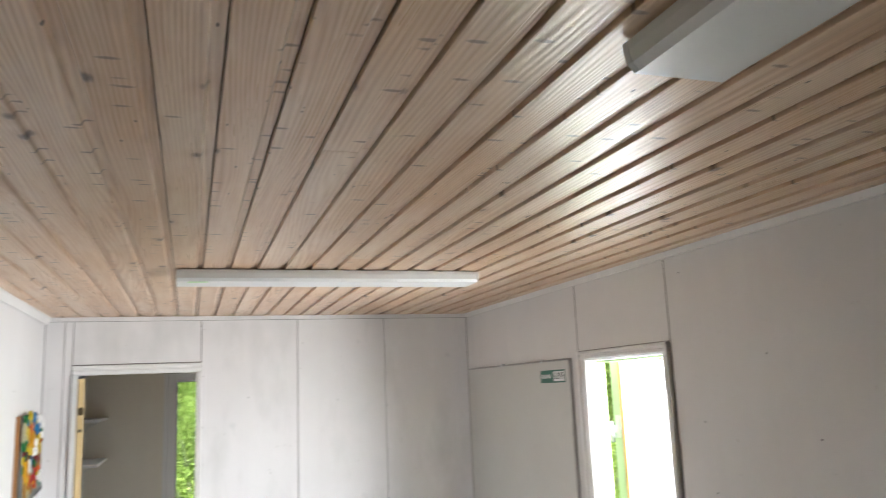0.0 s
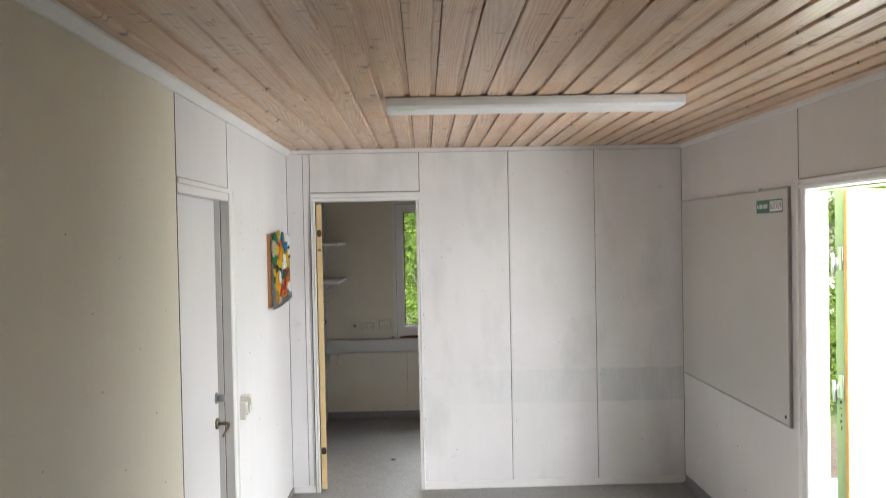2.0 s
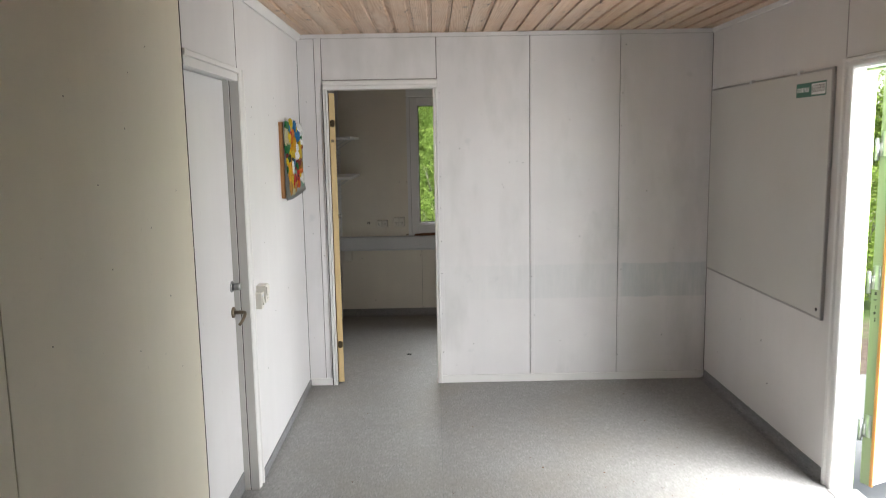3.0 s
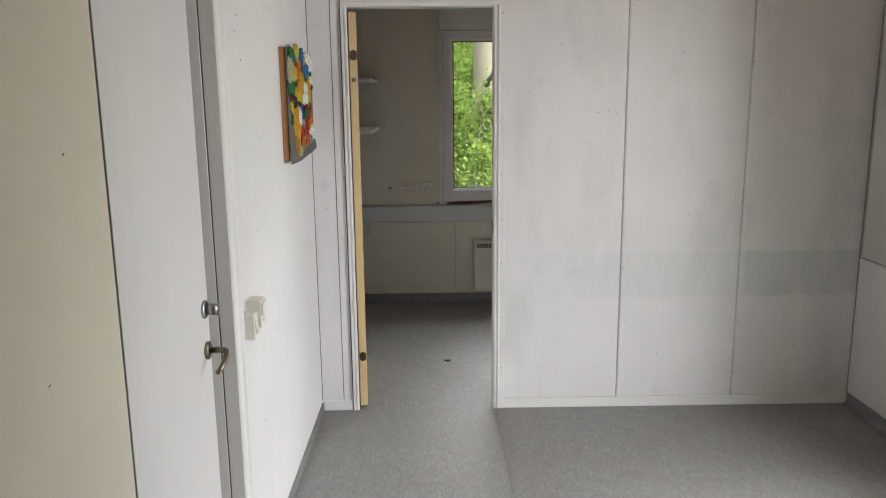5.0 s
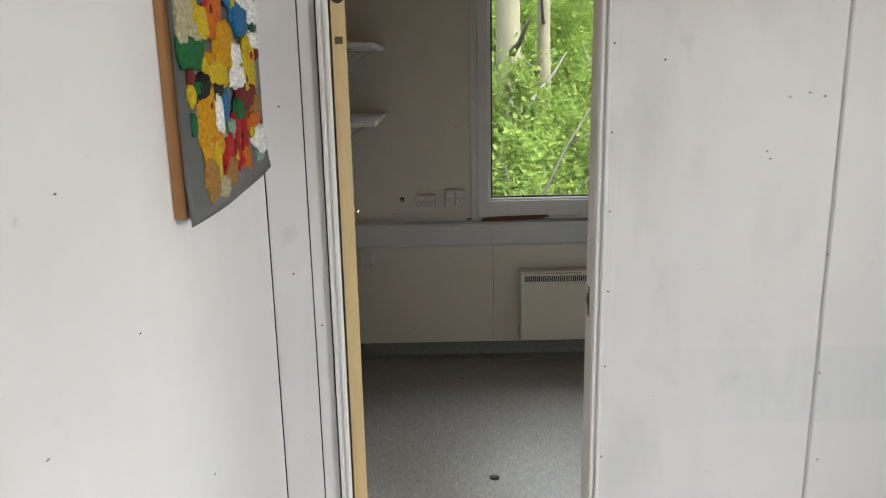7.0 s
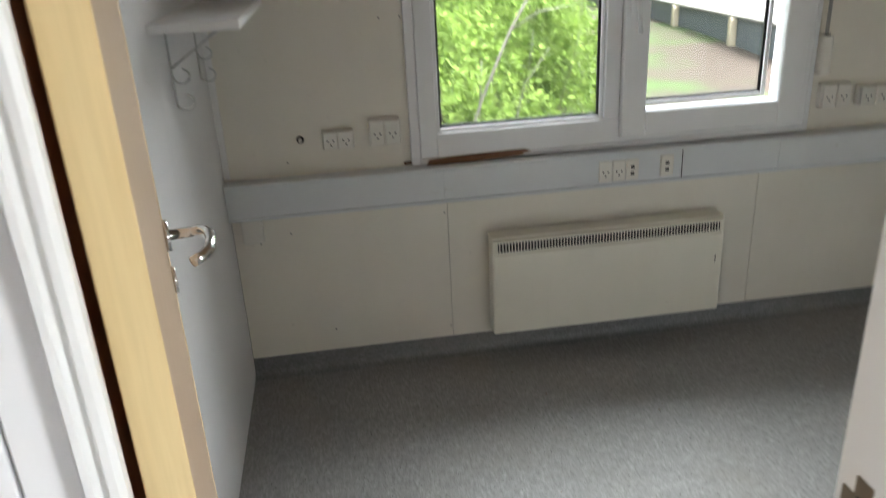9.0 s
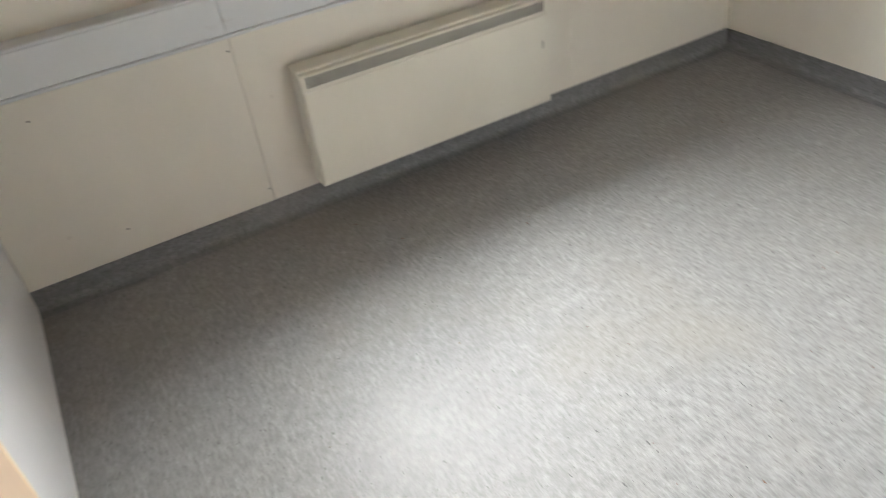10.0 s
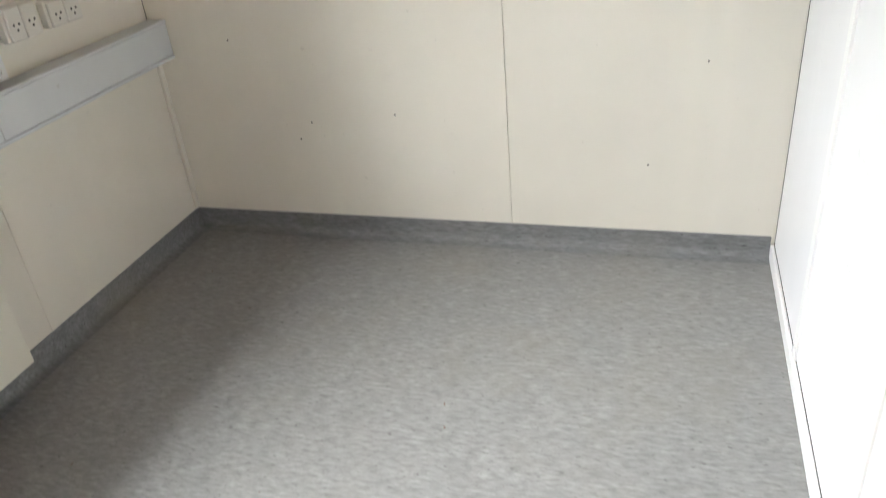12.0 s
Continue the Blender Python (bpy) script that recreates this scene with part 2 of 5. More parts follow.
def vinyl(name, base, streak=(5, 0.9, 1)):
    """Sheet vinyl: short streaks in two greys along the sheet, pale and dark flecks, broad dull stains."""
    m = mat(name, base, 0.35)
    n = Nodes(m)
    s1 = n.noise(n.position((50, 13, 50)), 2.2, 5, 0.7)
    s2 = n.noise(n.position((150, 26, 150)), 2.0, 3, 0.6)
    clump = n.noise(n.position((16, 7, 16)), 1.5, 4, 0.65)
    fleck = n.noise(n.position((85, 22, 85)), 1.7, 2)
    broad = n.noise(n.position(), 1.6, 4, 0.6)
    c = n.mix(n.grey(s1, 0.32, 0.68), tint(base, 0.60), tint(base, 1.26))
    c = n.mix(n.grey(s2, 0.6, 0.72, 0, 0.5), c, tint(base, 1.4))
    c = n.mix(n.grey(clump, 0.40, 0.64, 0, 0.5), c, tint(base, 0.72))
    c = n.mix(n.grey(s2, 0.36, 0.26, 0, 0.9), c, tint(base, 0.4))
    c = n.mix(n.grey(fleck, 0.68, 0.73, 0, 0.85), c, tint(base, 0.25))
    c = n.mix(n.grey(broad, 0.5, 0.72, 0, 0.45), c, (0.25, 0.23, 0.195))
    n.colour(c)
    n.rough(n.grey(n.math("ADD", n.math("MULTIPLY", broad, 0.6), n.math("MULTIPLY", s1, 0.4)), 0.35, 0.65, 0.40, 0.56))
    n.b.inputs["Specular IOR Level"].default_value = 0.45
    n.bump(n.noise(n.position((40, 22, 40)), 3, 3), 0.22, 0.002)
    return m


m_vinyl = vinyl("grey_streaked_vinyl", (0.268, 0.266, 0.262))
m_cove = vinyl("grey_vinyl_skirting", (0.22, 0.225, 0.23))


def glass():
    m = mat("window_glass")
    t = m.node_tree
    t.nodes.remove(t.nodes["Principled BSDF"])
    tr = t.nodes.new("ShaderNodeBsdfTransparent")
    tr.inputs[0].default_value = (0.94, 0.96, 0.95, 1)
    gl = t.nodes.new("ShaderNodeBsdfGlossy")
    gl.inputs["Roughness"].default_value = 0.02
    fr = t.nodes.new("ShaderNodeFresnel")
    fr.inputs["IOR"].default_value = 1.45
    mx = t.nodes.new("ShaderNodeMixShader")
    t.links.new(fr.outputs[0], mx.inputs[0])
    t.links.new(tr.outputs[0], mx.inputs[1])
    t.links.new(gl.outputs[0], mx.inputs[2])
    t.links.new(mx.outputs[0], t.nodes["Material Output"].inputs[0])
    return m


m_glass = glass()


def bark(name, a, b, dark):
    m = mat(name, a, 0.8)
    n = Nodes(m)
    f = n.noise(n.position((6, 6, 1.5)), 2.0, 5, 0.7)
    d = n.noise(n.position((5, 5, 16)), 1.4, 4, 0.7)
    c = n.mix(n.grey(f, 0.3, 0.7), a, b)
    c = n.mix(n.grey(d, 0.57, 0.66, 0, 0.85), c, dark)
    n.colour(c)
    n.bump(f, 0.5, 0.02)
    return m


m_birch = bark("pale_smooth_bark", (0.20, 0.175, 0.115), (0.135, 0.12, 0.075), (0.12, 0.11, 0.09))
m_twig = bark("grey_branch_bark", (0.11, 0.10, 0.075), (0.07, 0.062, 0.045), (0.07, 0.06, 0.05))


def leaves(name, a, b):
    m = mat(name, a, 0.5)
    n = Nodes(m)
    g = n.add("ShaderNodeNewGeometry")
    n.colour(n.mix(g.outputs["Random Per Island"], a, b))
    n.b.inputs["Specular IOR Level"].default_value = 0.1
    n.b.inputs["Roughness"].default_value = 0.75
    tr = n.add("ShaderNodeBsdfTranslucent")
    n.link(n.mix(g.outputs["Random Per Island"], tint(a, 1.6), tint(b, 1.6)), tr.inputs[0])
    mx = n.add("ShaderNodeMixShader", Fac=0.4)
    out = m.node_tree.nodes["Material Output"]
    n.link(n.b.outputs[0], mx.inputs[1])
    n.link(tr.outputs[0], mx.inputs[2])
    n.link(mx.outputs[0], out.inputs[0])
    return m


m_leaf = leaves("spring_leaves", (0.095, 0.15, 0.024), (0.165, 0.22, 0.05))
m_leaf2 = leaves("shaded_leaves", (0.06, 0.14, 0.02), (0.13, 0.24, 0.04))


def ground_mat():
    m = mat("leaf_litter_ground", (0.2, 0.15, 0.1), 0.9)
    n = Nodes(m)
    a = n.noise(n.position(), 0.35, 5, 0.6)
    f = n.noise(n.position(), 14, 5, 0.75)
    c = n.mix(n.grey(f, 0.3, 0.7), (0.035, 0.025, 0.02), (0.10, 0.08, 0.064))
    c = n.mix(n.grey(a, 0.50, 0.60, 0, 0.8), c, (0.06, 0.10, 0.03))
    n.colour(c)
    n.b.inputs["Specular IOR Level"].default_value = 0.05
    n.bump(f, 0.6, 0.03)
    return m


m_ground = ground_mat()
m_concrete = paint("grey_concrete", (0.11, 0.116, 0.12), 0.85, 0.12, bump=0.5)
m_deck = plainwood("bleached_decking", (0.22, 0.20, 0.175), (0.17, 0.155, 0.13), along=0, rough=0.8)
m_post = plainwood("pale_timber_post", (0.48, 0.40, 0.29), (0.40, 0.32, 0.22), rough=0.8)

# ---- building helpers ----
ORG = {}


def cuboid(a, b, bevel=0.0, seg=1):
    bm = bmesh.new()
    bmesh.ops.create_cube(bm, size=1)
    for v in bm.verts:
        v.co = [a[i] if v.co[i] < 0 else b[i] for i in range(3)]
    if bevel:
        bmesh.ops.bevel(bm, geom=list(bm.edges), offset=bevel, segments=seg, profile=0.6, affect="EDGES")
    return bm


def joined(bms):
    out = bmesh.new()
    for b in bms:
        me = bpy.data.meshes.new("tmp")
        b.to_mesh(me)
        out.from_mesh(me)
        bpy.data.meshes.remove(me)
        b.free()
    return out


def rod(a, b, r, seg=12, r2=None):
    """A round bar from a to b."""
    a, b = Vector(a), Vector(b)
    bm = bmesh.new()
    bmesh.ops.create_cone(bm, cap_ends=True, segments=seg, radius1=r, radius2=r if r2 is None else r2, depth=(b - a).length)
    q = (b - a).to_track_quat("Z", "Y").to_matrix().to_4x4()
    bmesh.ops.transform(bm, matrix=Matrix.Translation((a + b) / 2) @ q, verts=bm.verts)
    return bm


def tube(points, r, seg=10, taper=1.0):
    """A bent bar along points, thinning to taper times its radius."""
    pts = [Vector(p) for p in points]
    bm = bmesh.new()
    rings = []
    up = Vector((0.31, 0.12, 0.94))
    for i, p in enumerate(pts):
        d = (pts[min(i + 1, len(pts) - 1)] - pts[max(i - 1, 0)]).normalized()
        u = d.cross(up)
        if u.length < 1e-3:
            u = d.cross(Vector((1, 0, 0)))
        u.normalize()
        w = d.cross(u)
        k = r * (1 + (taper - 1) * i / (len(pts) - 1))
        rings.append([bm.verts.new(p + k * (u * math.cos(2 * math.pi * j / seg) + w * math.sin(2 * math.pi * j / seg))) for j in range(seg)])
    for a, b in zip(rings, rings[1:]):
        for j in range(seg):
            bm.faces.new((a[j], a[(j + 1) % seg], b[(j + 1) % seg], b[j]))
    bm.faces.new(rings[0])
    bm.faces.new(rings[-1][::-1])
    bmesh.ops.recalc_face_normals(bm, faces=bm.faces)
    return bm


def prism(profile, axis, lo, hi):
    """A closed outline of (u, v) drawn out along an axis: x takes (y, z), y takes (x, z), z takes (x, y)."""
    bm = bmesh.new()

    def at(u, v, w):
        return {"x": (w, u, v), "y": (u, w, v), "z": (u, v, w)}[axis]
    a = [bm.verts.new(at(u, v, lo)) for u, v in profile]
    b = [bm.verts.new(at(u, v, hi)) for u, v in profile]
    k = len(profile)
    for i in range(k):
        bm.faces.new((a[i], a[(i + 1) % k], b[(i + 1) % k], b[i]))
    bm.faces.new(a)
    bm.faces.new(b[::-1])
    bmesh.ops.recalc_face_normals(bm, faces=bm.faces)
    return bm


def mesh_of(name, bm, material, smooth=False):
    me = bpy.data.meshes.new(name)
    bm.to_mesh(me)
    bm.free()
    me.materials.append(material)
    if smooth:
        me.polygons.foreach_set("use_smooth", [True] * len(me.polygons))
    return me


def structure(name, bm, material, label="", smooth=False):
    ob = new(name, mesh_of(name, bm, material, smooth))
    ORG[ob] = Vector((0, 0, 0))
    return tagged(ob, label=label, kind="structure")


def thing(name, base, label, category, group=""):
    ob = new(name)
    ob.empty_display_size = 0.05
    ob.location = base
    ORG[ob] = Vector(base)
    return tagged(ob, label, category, group)


def part(name, bm, material, parent, label="", smooth=False):
    """One mesh under a thing, a part or a wall; bm stands in world metres, as does the parent's base."""
    org = ORG[parent]
    if org.length:
        bmesh.ops.translate(bm, vec=-org, verts=bm.verts)
    ob = new(name, mesh_of(name, bm, material, smooth))
    ob.parent = parent
    ORG[ob] = org
    return tagged(ob, label=label)


# ---- floor, ceiling ----
floor = structure("floor", cuboid((-0.1, YB - 0.1, -0.12), (W2 + 0.05, YW + 0.1, 0.0)), m_vinyl, "grey streaked sheet vinyl floor, worn")
# thin, slightly darker strip along the first room's floor
part("floor_line", cuboid((0.893, YB, -0.001), (0.897, -0.02, 0.0012)), m_cove, floor)


def boarded_ceiling():
    """Shiplap boards: a broad face, a rounded step and a recessed tongue; a few are butt-jointed. All one mesh."""
    pitch, th, deep = 0.1106, 0.015, 0.010
    joints = {10: -3.567, 3: -3.592, 1: -2.369, 13: -2.2}
    bm = bmesh.new()
    i = 0
    x = 0.879 - 8 * pitch
    while x < W2:
        a, b = max(x + 0.0022, -0.02), min(x + pitch - 0.0012, W2 + 0.03)
        s = x + 0.0815
        prof = [(a, H + 0.0015), (a + 0.0015, H)]
        if s + 0.009 < b:
            prof += [(s, H), (s + 0.0025, H + 0.001), (s + 0.0060, H + deep - 0.002), (s + 0.0085, H + deep)]
            prof += [(b, H + deep), (b, H + th), (a, H + th)]
        else:
            prof += [(b, H), (b, H + th), (a, H + th)]
        k = len(prof)
        cut = joints.get(i)
        spans = [(YB, 0.04), (0.041, YW + 0.02)] if cut is None else [(YB, cut - 0.0009), (cut + 0.0009, 0.04), (0.041, YW + 0.02)]
        for y0, y1 in spans:
            lo = [bm.verts.new((u, y0, v)) for u, v in prof]
            hi = [bm.verts.new((u, y1, v)) for u, v in prof]
            for q in range(k):
                bm.faces.new((lo[q], lo[(q + 1) % k], hi[(q + 1) % k], hi[q]))
            bm.faces.new(lo)
            bm.faces.new(hi[::-1])
        x += pitch
        i += 1
    bmesh.ops.recalc_face_normals(bm, faces=bm.faces)
    return structure("ceiling", bm, m_pine, "whitewashed pine tongue-and-groove board ceiling")


boarded_ceiling()
# sheet behind the boards, its dark colour reads as shade in the gaps
structure("ceiling_backing", cuboid((-0.1, YB - 0.1, H + 0.0165), (W2 + 0.12, YW + 0.1, H + 0.12)), m_grooveshade, "backing boards, the shade in the ceiling grooves put in as dark brown")

# ---- walls: a core and the panels fixed on it ----
PK = 0.008   # panel thickness


def panel_x(wall, xface, sign, y0, y1, z0, z1, material, proud=0.0, g=0.0020):
    """A panel on a wall that faces along x."""
    a, b = sorted((xface - sign * PK, xface + sign * proud))
    return part("wall_panel", cuboid((a, y0 + g, z0 + g * 0.7), (b, y1 - g, z1 - g * 0.7), 0.0008), material, wall)


def panel_y(wall, yface, sign, x0, x1, z0, z1, material, proud=0.0, g=0.0020):
    a, b = sorted((yface - sign * PK, yface + sign * proud))
    return part("wall_panel", cuboid((x0 + g, a, z0 + g * 0.7), (x1 - g, b, z1 - g * 0.7), 0.0008), material, wall)


# west wall, x = 0, with a closed door in it
LD0, LD1, LDT = -2.345, -1.600, 1.935
k = -PK
west = structure("wall_west", joined([
    cuboid((-0.10, YB, 0), (k, LD0, H)), cuboid((-0.10, LD1, 0), (k, PT / 2, H)),
    cuboid((-0.10, LD0, LDT + 0.045), (k, LD1, H)), cuboid((-0.12, LD0, 0), (-0.105, LD1, LDT + 0.045)),
    cuboid((-0.10, PT / 2, 0), (k - 0.02, YW + 0.1, H))]), m_core, "painted panel wall in cream and white")
for y0, y1 in ((YB, -4.80), (-4.80, -3.59), (-3.59, LD0 - 0.005)):
    panel_x(west, 0.0, 1, y0, y1, 0.0, H - 0.02, m_cream, 0.004)
panel_x(west, 0.0, 1, LD0, LD1 + 0.02, LDT + 0.055, H - 0.02, m_white)
panel_x(west, 0.0, 1, LD1 + 0.02, -0.0015, 0.0, H - 0.02, m_white)
panel_x(west, -0.02, 1, PT, 0.92, 0.0, H, m_white, 0.0, 0.0006)
panel_x(west, -0.02, 1, 0.92, YW, 0.0, H, m_white, 0.0, 0.0006)

# east wall, x = W1, with the open outer door
ED0, ED1, EDT = -2.390, -1.740, 1.930
k = W1 + PK
east = structure("wall_east", joined([
    cuboid((k, YB, 0), (W1 + 0.085, ED0 - 0.02, H)), cuboid((k, ED1 + 0.02, 0), (W1 + 0.085, PT / 2, H)),
    cuboid((k, ED0 - 0.02, EDT + 0.02), (W1 + 0.085, ED1 + 0.02, H)),
    cuboid((W2 + PK, PT / 2, 0), (W2 + 0.09, YW + 0.1, H))]), m_core, "painted panel wall, greyish white and cream")
for y0, y1 in ((YB, -4.78), (-4.78, -3.62), (-3.62, -2.45)):
    panel_x(east, W1, -1, y0, y1, 0.0, H - 0.02, m_greywhite)
panel_x(east, W1, -1, -2.45, -1.65, EDT + 0.045, H - 0.02, m_greywhite)
panel_x(east, W1, -1, -1.65, -0.001, 0.0, H - 0.02, m_greywhite)
panel_x(east, W2, -1, PT, 0.88, 0.0, H, m_cream2, 0.0, 0.0007)
panel_x(east, W2, -1, 0.88, YW, 0.0, H, m_cream2, 0.0, 0.0007)

m_sealant = mat("dark_joint_sealant", (0.13, 0.12, 0.11), 0.7)
for a, b in (((-0.001, LD0 - 0.0048, 0.0), (0.0052, LD0 - 0.0008, H - 0.04)), ((-0.001, LD1 + 0.0185, LDT + 0.055), (0.0012, LD1 + 0.0215, H - 0.04)), ((-0.001, LD0, LDT + 0.0545), (0.0012, LD1 + 0.02, LDT + 0.0575))):
    part("joint_strip", cuboid(a, b), m_sealant, west, "dark joint")
for a, b in (((W1 - 0.0012, -1.6515, EDT + 0.06), (W1 + 0.001, -1.6485, H - 0.03)), ((W1 - 0.0012, -2.4515, 0.06), (W1 + 0.001, -2.4485, H - 0.03)), ((W1 - 0.0012, -2.445, EDT + 0.0515), (W1 + 0.001, -1.652, EDT + 0.054))):
    part("joint_strip", cuboid(a, b), m_sealant, east, "dark joint")

# partition between the rooms, y = 0, with the doorway
DX0, DX1, DT = 0.192, 0.878, 1.995
part_wall = structure("wall_partition", joined([
    cuboid((-0.02, PK, 0), (DX0 - 0.02, PT - PK, H)), cuboid((DX1 + 0.02, PK, 0), (W1 + 0.05, PT - PK, H)),
    cuboid((DX0 - 0.02, PK, DT + 0.02), (DX1 + 0.02, PT - PK, H))]), m_core, "white painted panel partition with a doorway")
for x0, x1 in ((0.0, 0.110), (0.110, 0.157)):
    panel_y(part_wall, 0.0, -1, x0, x1, 0.0, 2.322, m_part)
panel_y(part_wall, 0.0, -1, 0.157, 0.905, 2.057, 2.322, m_part)
for x0, x1 in ((0.905, 1.516), (1.516, 2.111), (2.111, W1)):
    panel_y(part_wall, 0.0, -1, x0, x1, 0.05, 2.322, m_part)
part("top_band", cuboid((0, -0.004, 2.323), (W1, PK, H - 0.001), 0.001), m_part, part_wall)
part("seam_batten", cuboid((1.522, -0.003, 0.05), (1.545, 0.001, 2.32), 0.001), m_part, part_wall)
part("seam_batten", cuboid((2.117, -0.003, 0.05), (2.140, 0.001, 2.32), 0.001), m_part, part_wall)
part("seam_batten", cuboid((0.909, -0.003, 0.05), (0.935, 0.001, 2.32), 0.001), m_part, part_wall)
for x0, x1 in ((-0.02, 0.15), (0.93, 1.56), (1.56, 2.20), (2.20, W2)):
    panel_y(part_wall, PT, 1, x0, x1, 0.045, H, m_white)
panel_y(part_wall, PT, 1, 0.15, 0.93, 2.05, H, m_white)
for x in (1.545, 2.18):
    part("seam_batten", cuboid((x, PT - 0.001, 0.045), (x + 0.035, PT + 0.006, H), 0.001), m_trim, part_wall)

# window wall, y = YW
WX0, WX1, WZ0, WZ1 = 0.660, 2.100, 0.795, 2.055
k = YW + PK
window_wall = structure("wall_window", joined([
    cuboid((-0.10, k, 0), (WX0, YW + 0.10, H)), cuboid((WX1, k, 0), (W2 + 0.09, YW + 0.10, H)),
    cuboid((WX0, k, 0), (WX1, YW + 0.10, WZ0)), cuboid((WX0, k, WZ1), (WX1, YW + 0.10, H))]), m_core, "cream panel wall under and beside the window")
for x0, x1, z0, z1 in ((-0.02, 0.748, 0, 0.70), (0.748, 1.956, 0, 0.70), (1.956, W2, 0, 0.70), (-0.02, WX0 - 0.03, 0.70, H),
                       (WX1 + 0.03, W2, 0.70, H), (WX0 - 0.03, WX1 + 0.03, WZ1 + 0.2, H), (WX0 - 0.03, WX1 + 0.03, 0.70, WZ0)):
    panel_y(window_wall, YW, -1, x0, x1, z0, z1, m_cream2, 0.0, 0.0008)

# rear wall closes the first room
rear = structure("wall_rear", cuboid((-0.10, YB - 0.1, 0), (W1 + 0.09, YB, H)), m_cream, "plain cream painted end wall")

# ---- trims ----
def trim(name, bm, material, label=""):
    return structure(name, bm, material, label)


def cornice(x, s):
    return prism([(x, H - 0.045), (x + s * 0.010, H - 0.045), (x + s * 0.026, H - 0.012), (x + s * 0.026, H - 0.001), (x, H - 0.001)], "y", YB, -0.005)


trim("cornice", cornice(0.0045, 1), m_trim, "white ceiling moulding")
trim("cornice", prism([(W1, H - 0.028), (W1 - 0.012, H - 0.028), (W1 - 0.014, H - 0.001), (W1, H - 0.001)], "y", YB, -0.005), m_trim, "narrow white ceiling moulding")
trim("baseboard", cuboid((0.157 - 0.157, -0.012, 0), (0.155, -0.0005, 0.05), 0.002), m_trim, "white painted skirting board")
trim("baseboard", cuboid((0.906, -0.010, 0), (W1, -0.0005, 0.052), 0.002), m_trim, "white painted skirting board")
trim("baseboard", cuboid((0.93, PT + 0.0005, 0), (W2, PT + 0.012, 0.046), 0.002), m_trim, "white painted skirting board")


def cove(axis, face, s, lo, hi, h=0.072, reach=0.045):
    """Vinyl skirting that curves out on to the floor."""
    prof = [(face, h), (face + s * 0.004, h)]
    for i in range(7):
        t = math.pi / 2 * i / 6
        prof.append((face + s * (reach - (reach - 0.004) * math.cos(t) ** 0.9 if i < 6 else reach), 0.0012 + 0.03 * (1 - math.sin(t)) ** 1.5))
    prof += [(face + s * reach, 0.0004), (face, 0.0004)]
    return prism(prof, axis, lo, hi)


trim("baseboard", cove("x", YW, -1, -0.02, W2, 0.074), m_cove, "grey vinyl coved skirting")
trim("baseboard", cove("y", W2, -1, PT + 0.012, YW - 0.004, 0.074), m_cove, "grey vinyl coved skirting")
trim("baseboard", cove("y", W1, -1, ED1 + 0.10, -0.012, 0.06), m_cove, "grey vinyl coved skirting")
trim("baseboard", cove("y", W1, -1, YB, ED0 - 0.06, 0.06), m_cove, "grey vinyl coved skirting")
trim("baseboard", cuboid((0.0, LD1 + 0.1, 0), (0.010, -0.013, 0.045), 0.002), m_cove, "narrow grey skirting")
trim("baseboard", cuboid((0.0045, YB, 0), (0.014, LD0 - 0.01, 0.045), 0.002), m_cove, "narrow grey skirting")
trim("corner_trim", cuboid((-0.019, YW - 0.014, 0.78), (0.002, YW - 0.0005, H), 0.002), m_trim, "white corner batten")
trim("corner_trim", cuboid((W2 - 0.022, YW - 0.014, 0.08), (W2 - 0.001, YW - 0.0005, 0.64), 0.002), m_cream2, "cream corner batten")


def casing_profile(w, d):
    """Outline of a door moulding: (across, out)."""
    return [(0, 0), (0, d * 0.55), (w * 0.15, d * 0.8), (w * 0.38, d * 0.8), (w * 0.46, d * 0.5), (w * 0.62, d * 0.5), (w * 0.7, d), (w * 0.92, d), (w, d * 0.7), (w, 0)]


# doorway lining and casing in the partition
frame2 = structure("door_frame_1", joined([
    cuboid((DX1, 0.0005, 0), (DX1 + 0.02, 0.085, DT + 0.02), 0.0015),
    cuboid((DX0, 0.0005, DT), (DX1, 0.085, DT + 0.02), 0.0015)]), m_trim, "white painted doorway lining")
pr = casing_profile(0.030, 0.018)
part("casing", prism([(DX0 - 0.001 - u, -v) for u, v in pr], "z", 0.0, DT + 0.001), m_trim, frame2)
part("casing", prism([(DX1 + 0.001 + u, -v) for u, v in pr], "z", 0.0, DT + 0.001), m_trim, frame2)
part("casing", prism([(-v, DT + 0.001 + u * 1.9) for u, v in pr], "x", DX0 - 0.031, DX1 + 0.031), m_trim, frame2)
for x0, x1, z1 in ((DX1 + 0.0205, DX1 + 0.05, DT + 0.05),):
    part("casing", cuboid((x0, PT, 0), (x1, 0.082, z1), 0.003), m_trim, frame2)
strike = part("strike_plate", joined([cuboid((DX1 - 0.0015, 0.030, 0.90), (DX1 + 0.001, 0.056, 0.985), 0.0008), cuboid((DX1 - 0.0015, 0.056, 0.93), (DX1 + 0.001, 0.074, 0.96), 0.0008)]), m_brass, frame2, "worn metal strike plate")
part("latch_hole", cuboid((DX1 - 0.0022, 0.036, 0.925), (DX1 - 0.001, 0.050, 0.962)), m_dark, frame2)
part("hinge_jamb", cuboid((DX0 - 0.0195, 0.0006, 0), (DX0 - 0.0145, 0.070, DT - 0.001), 0.001), m_frame, frame2, "bare dark brown hinge jamb")


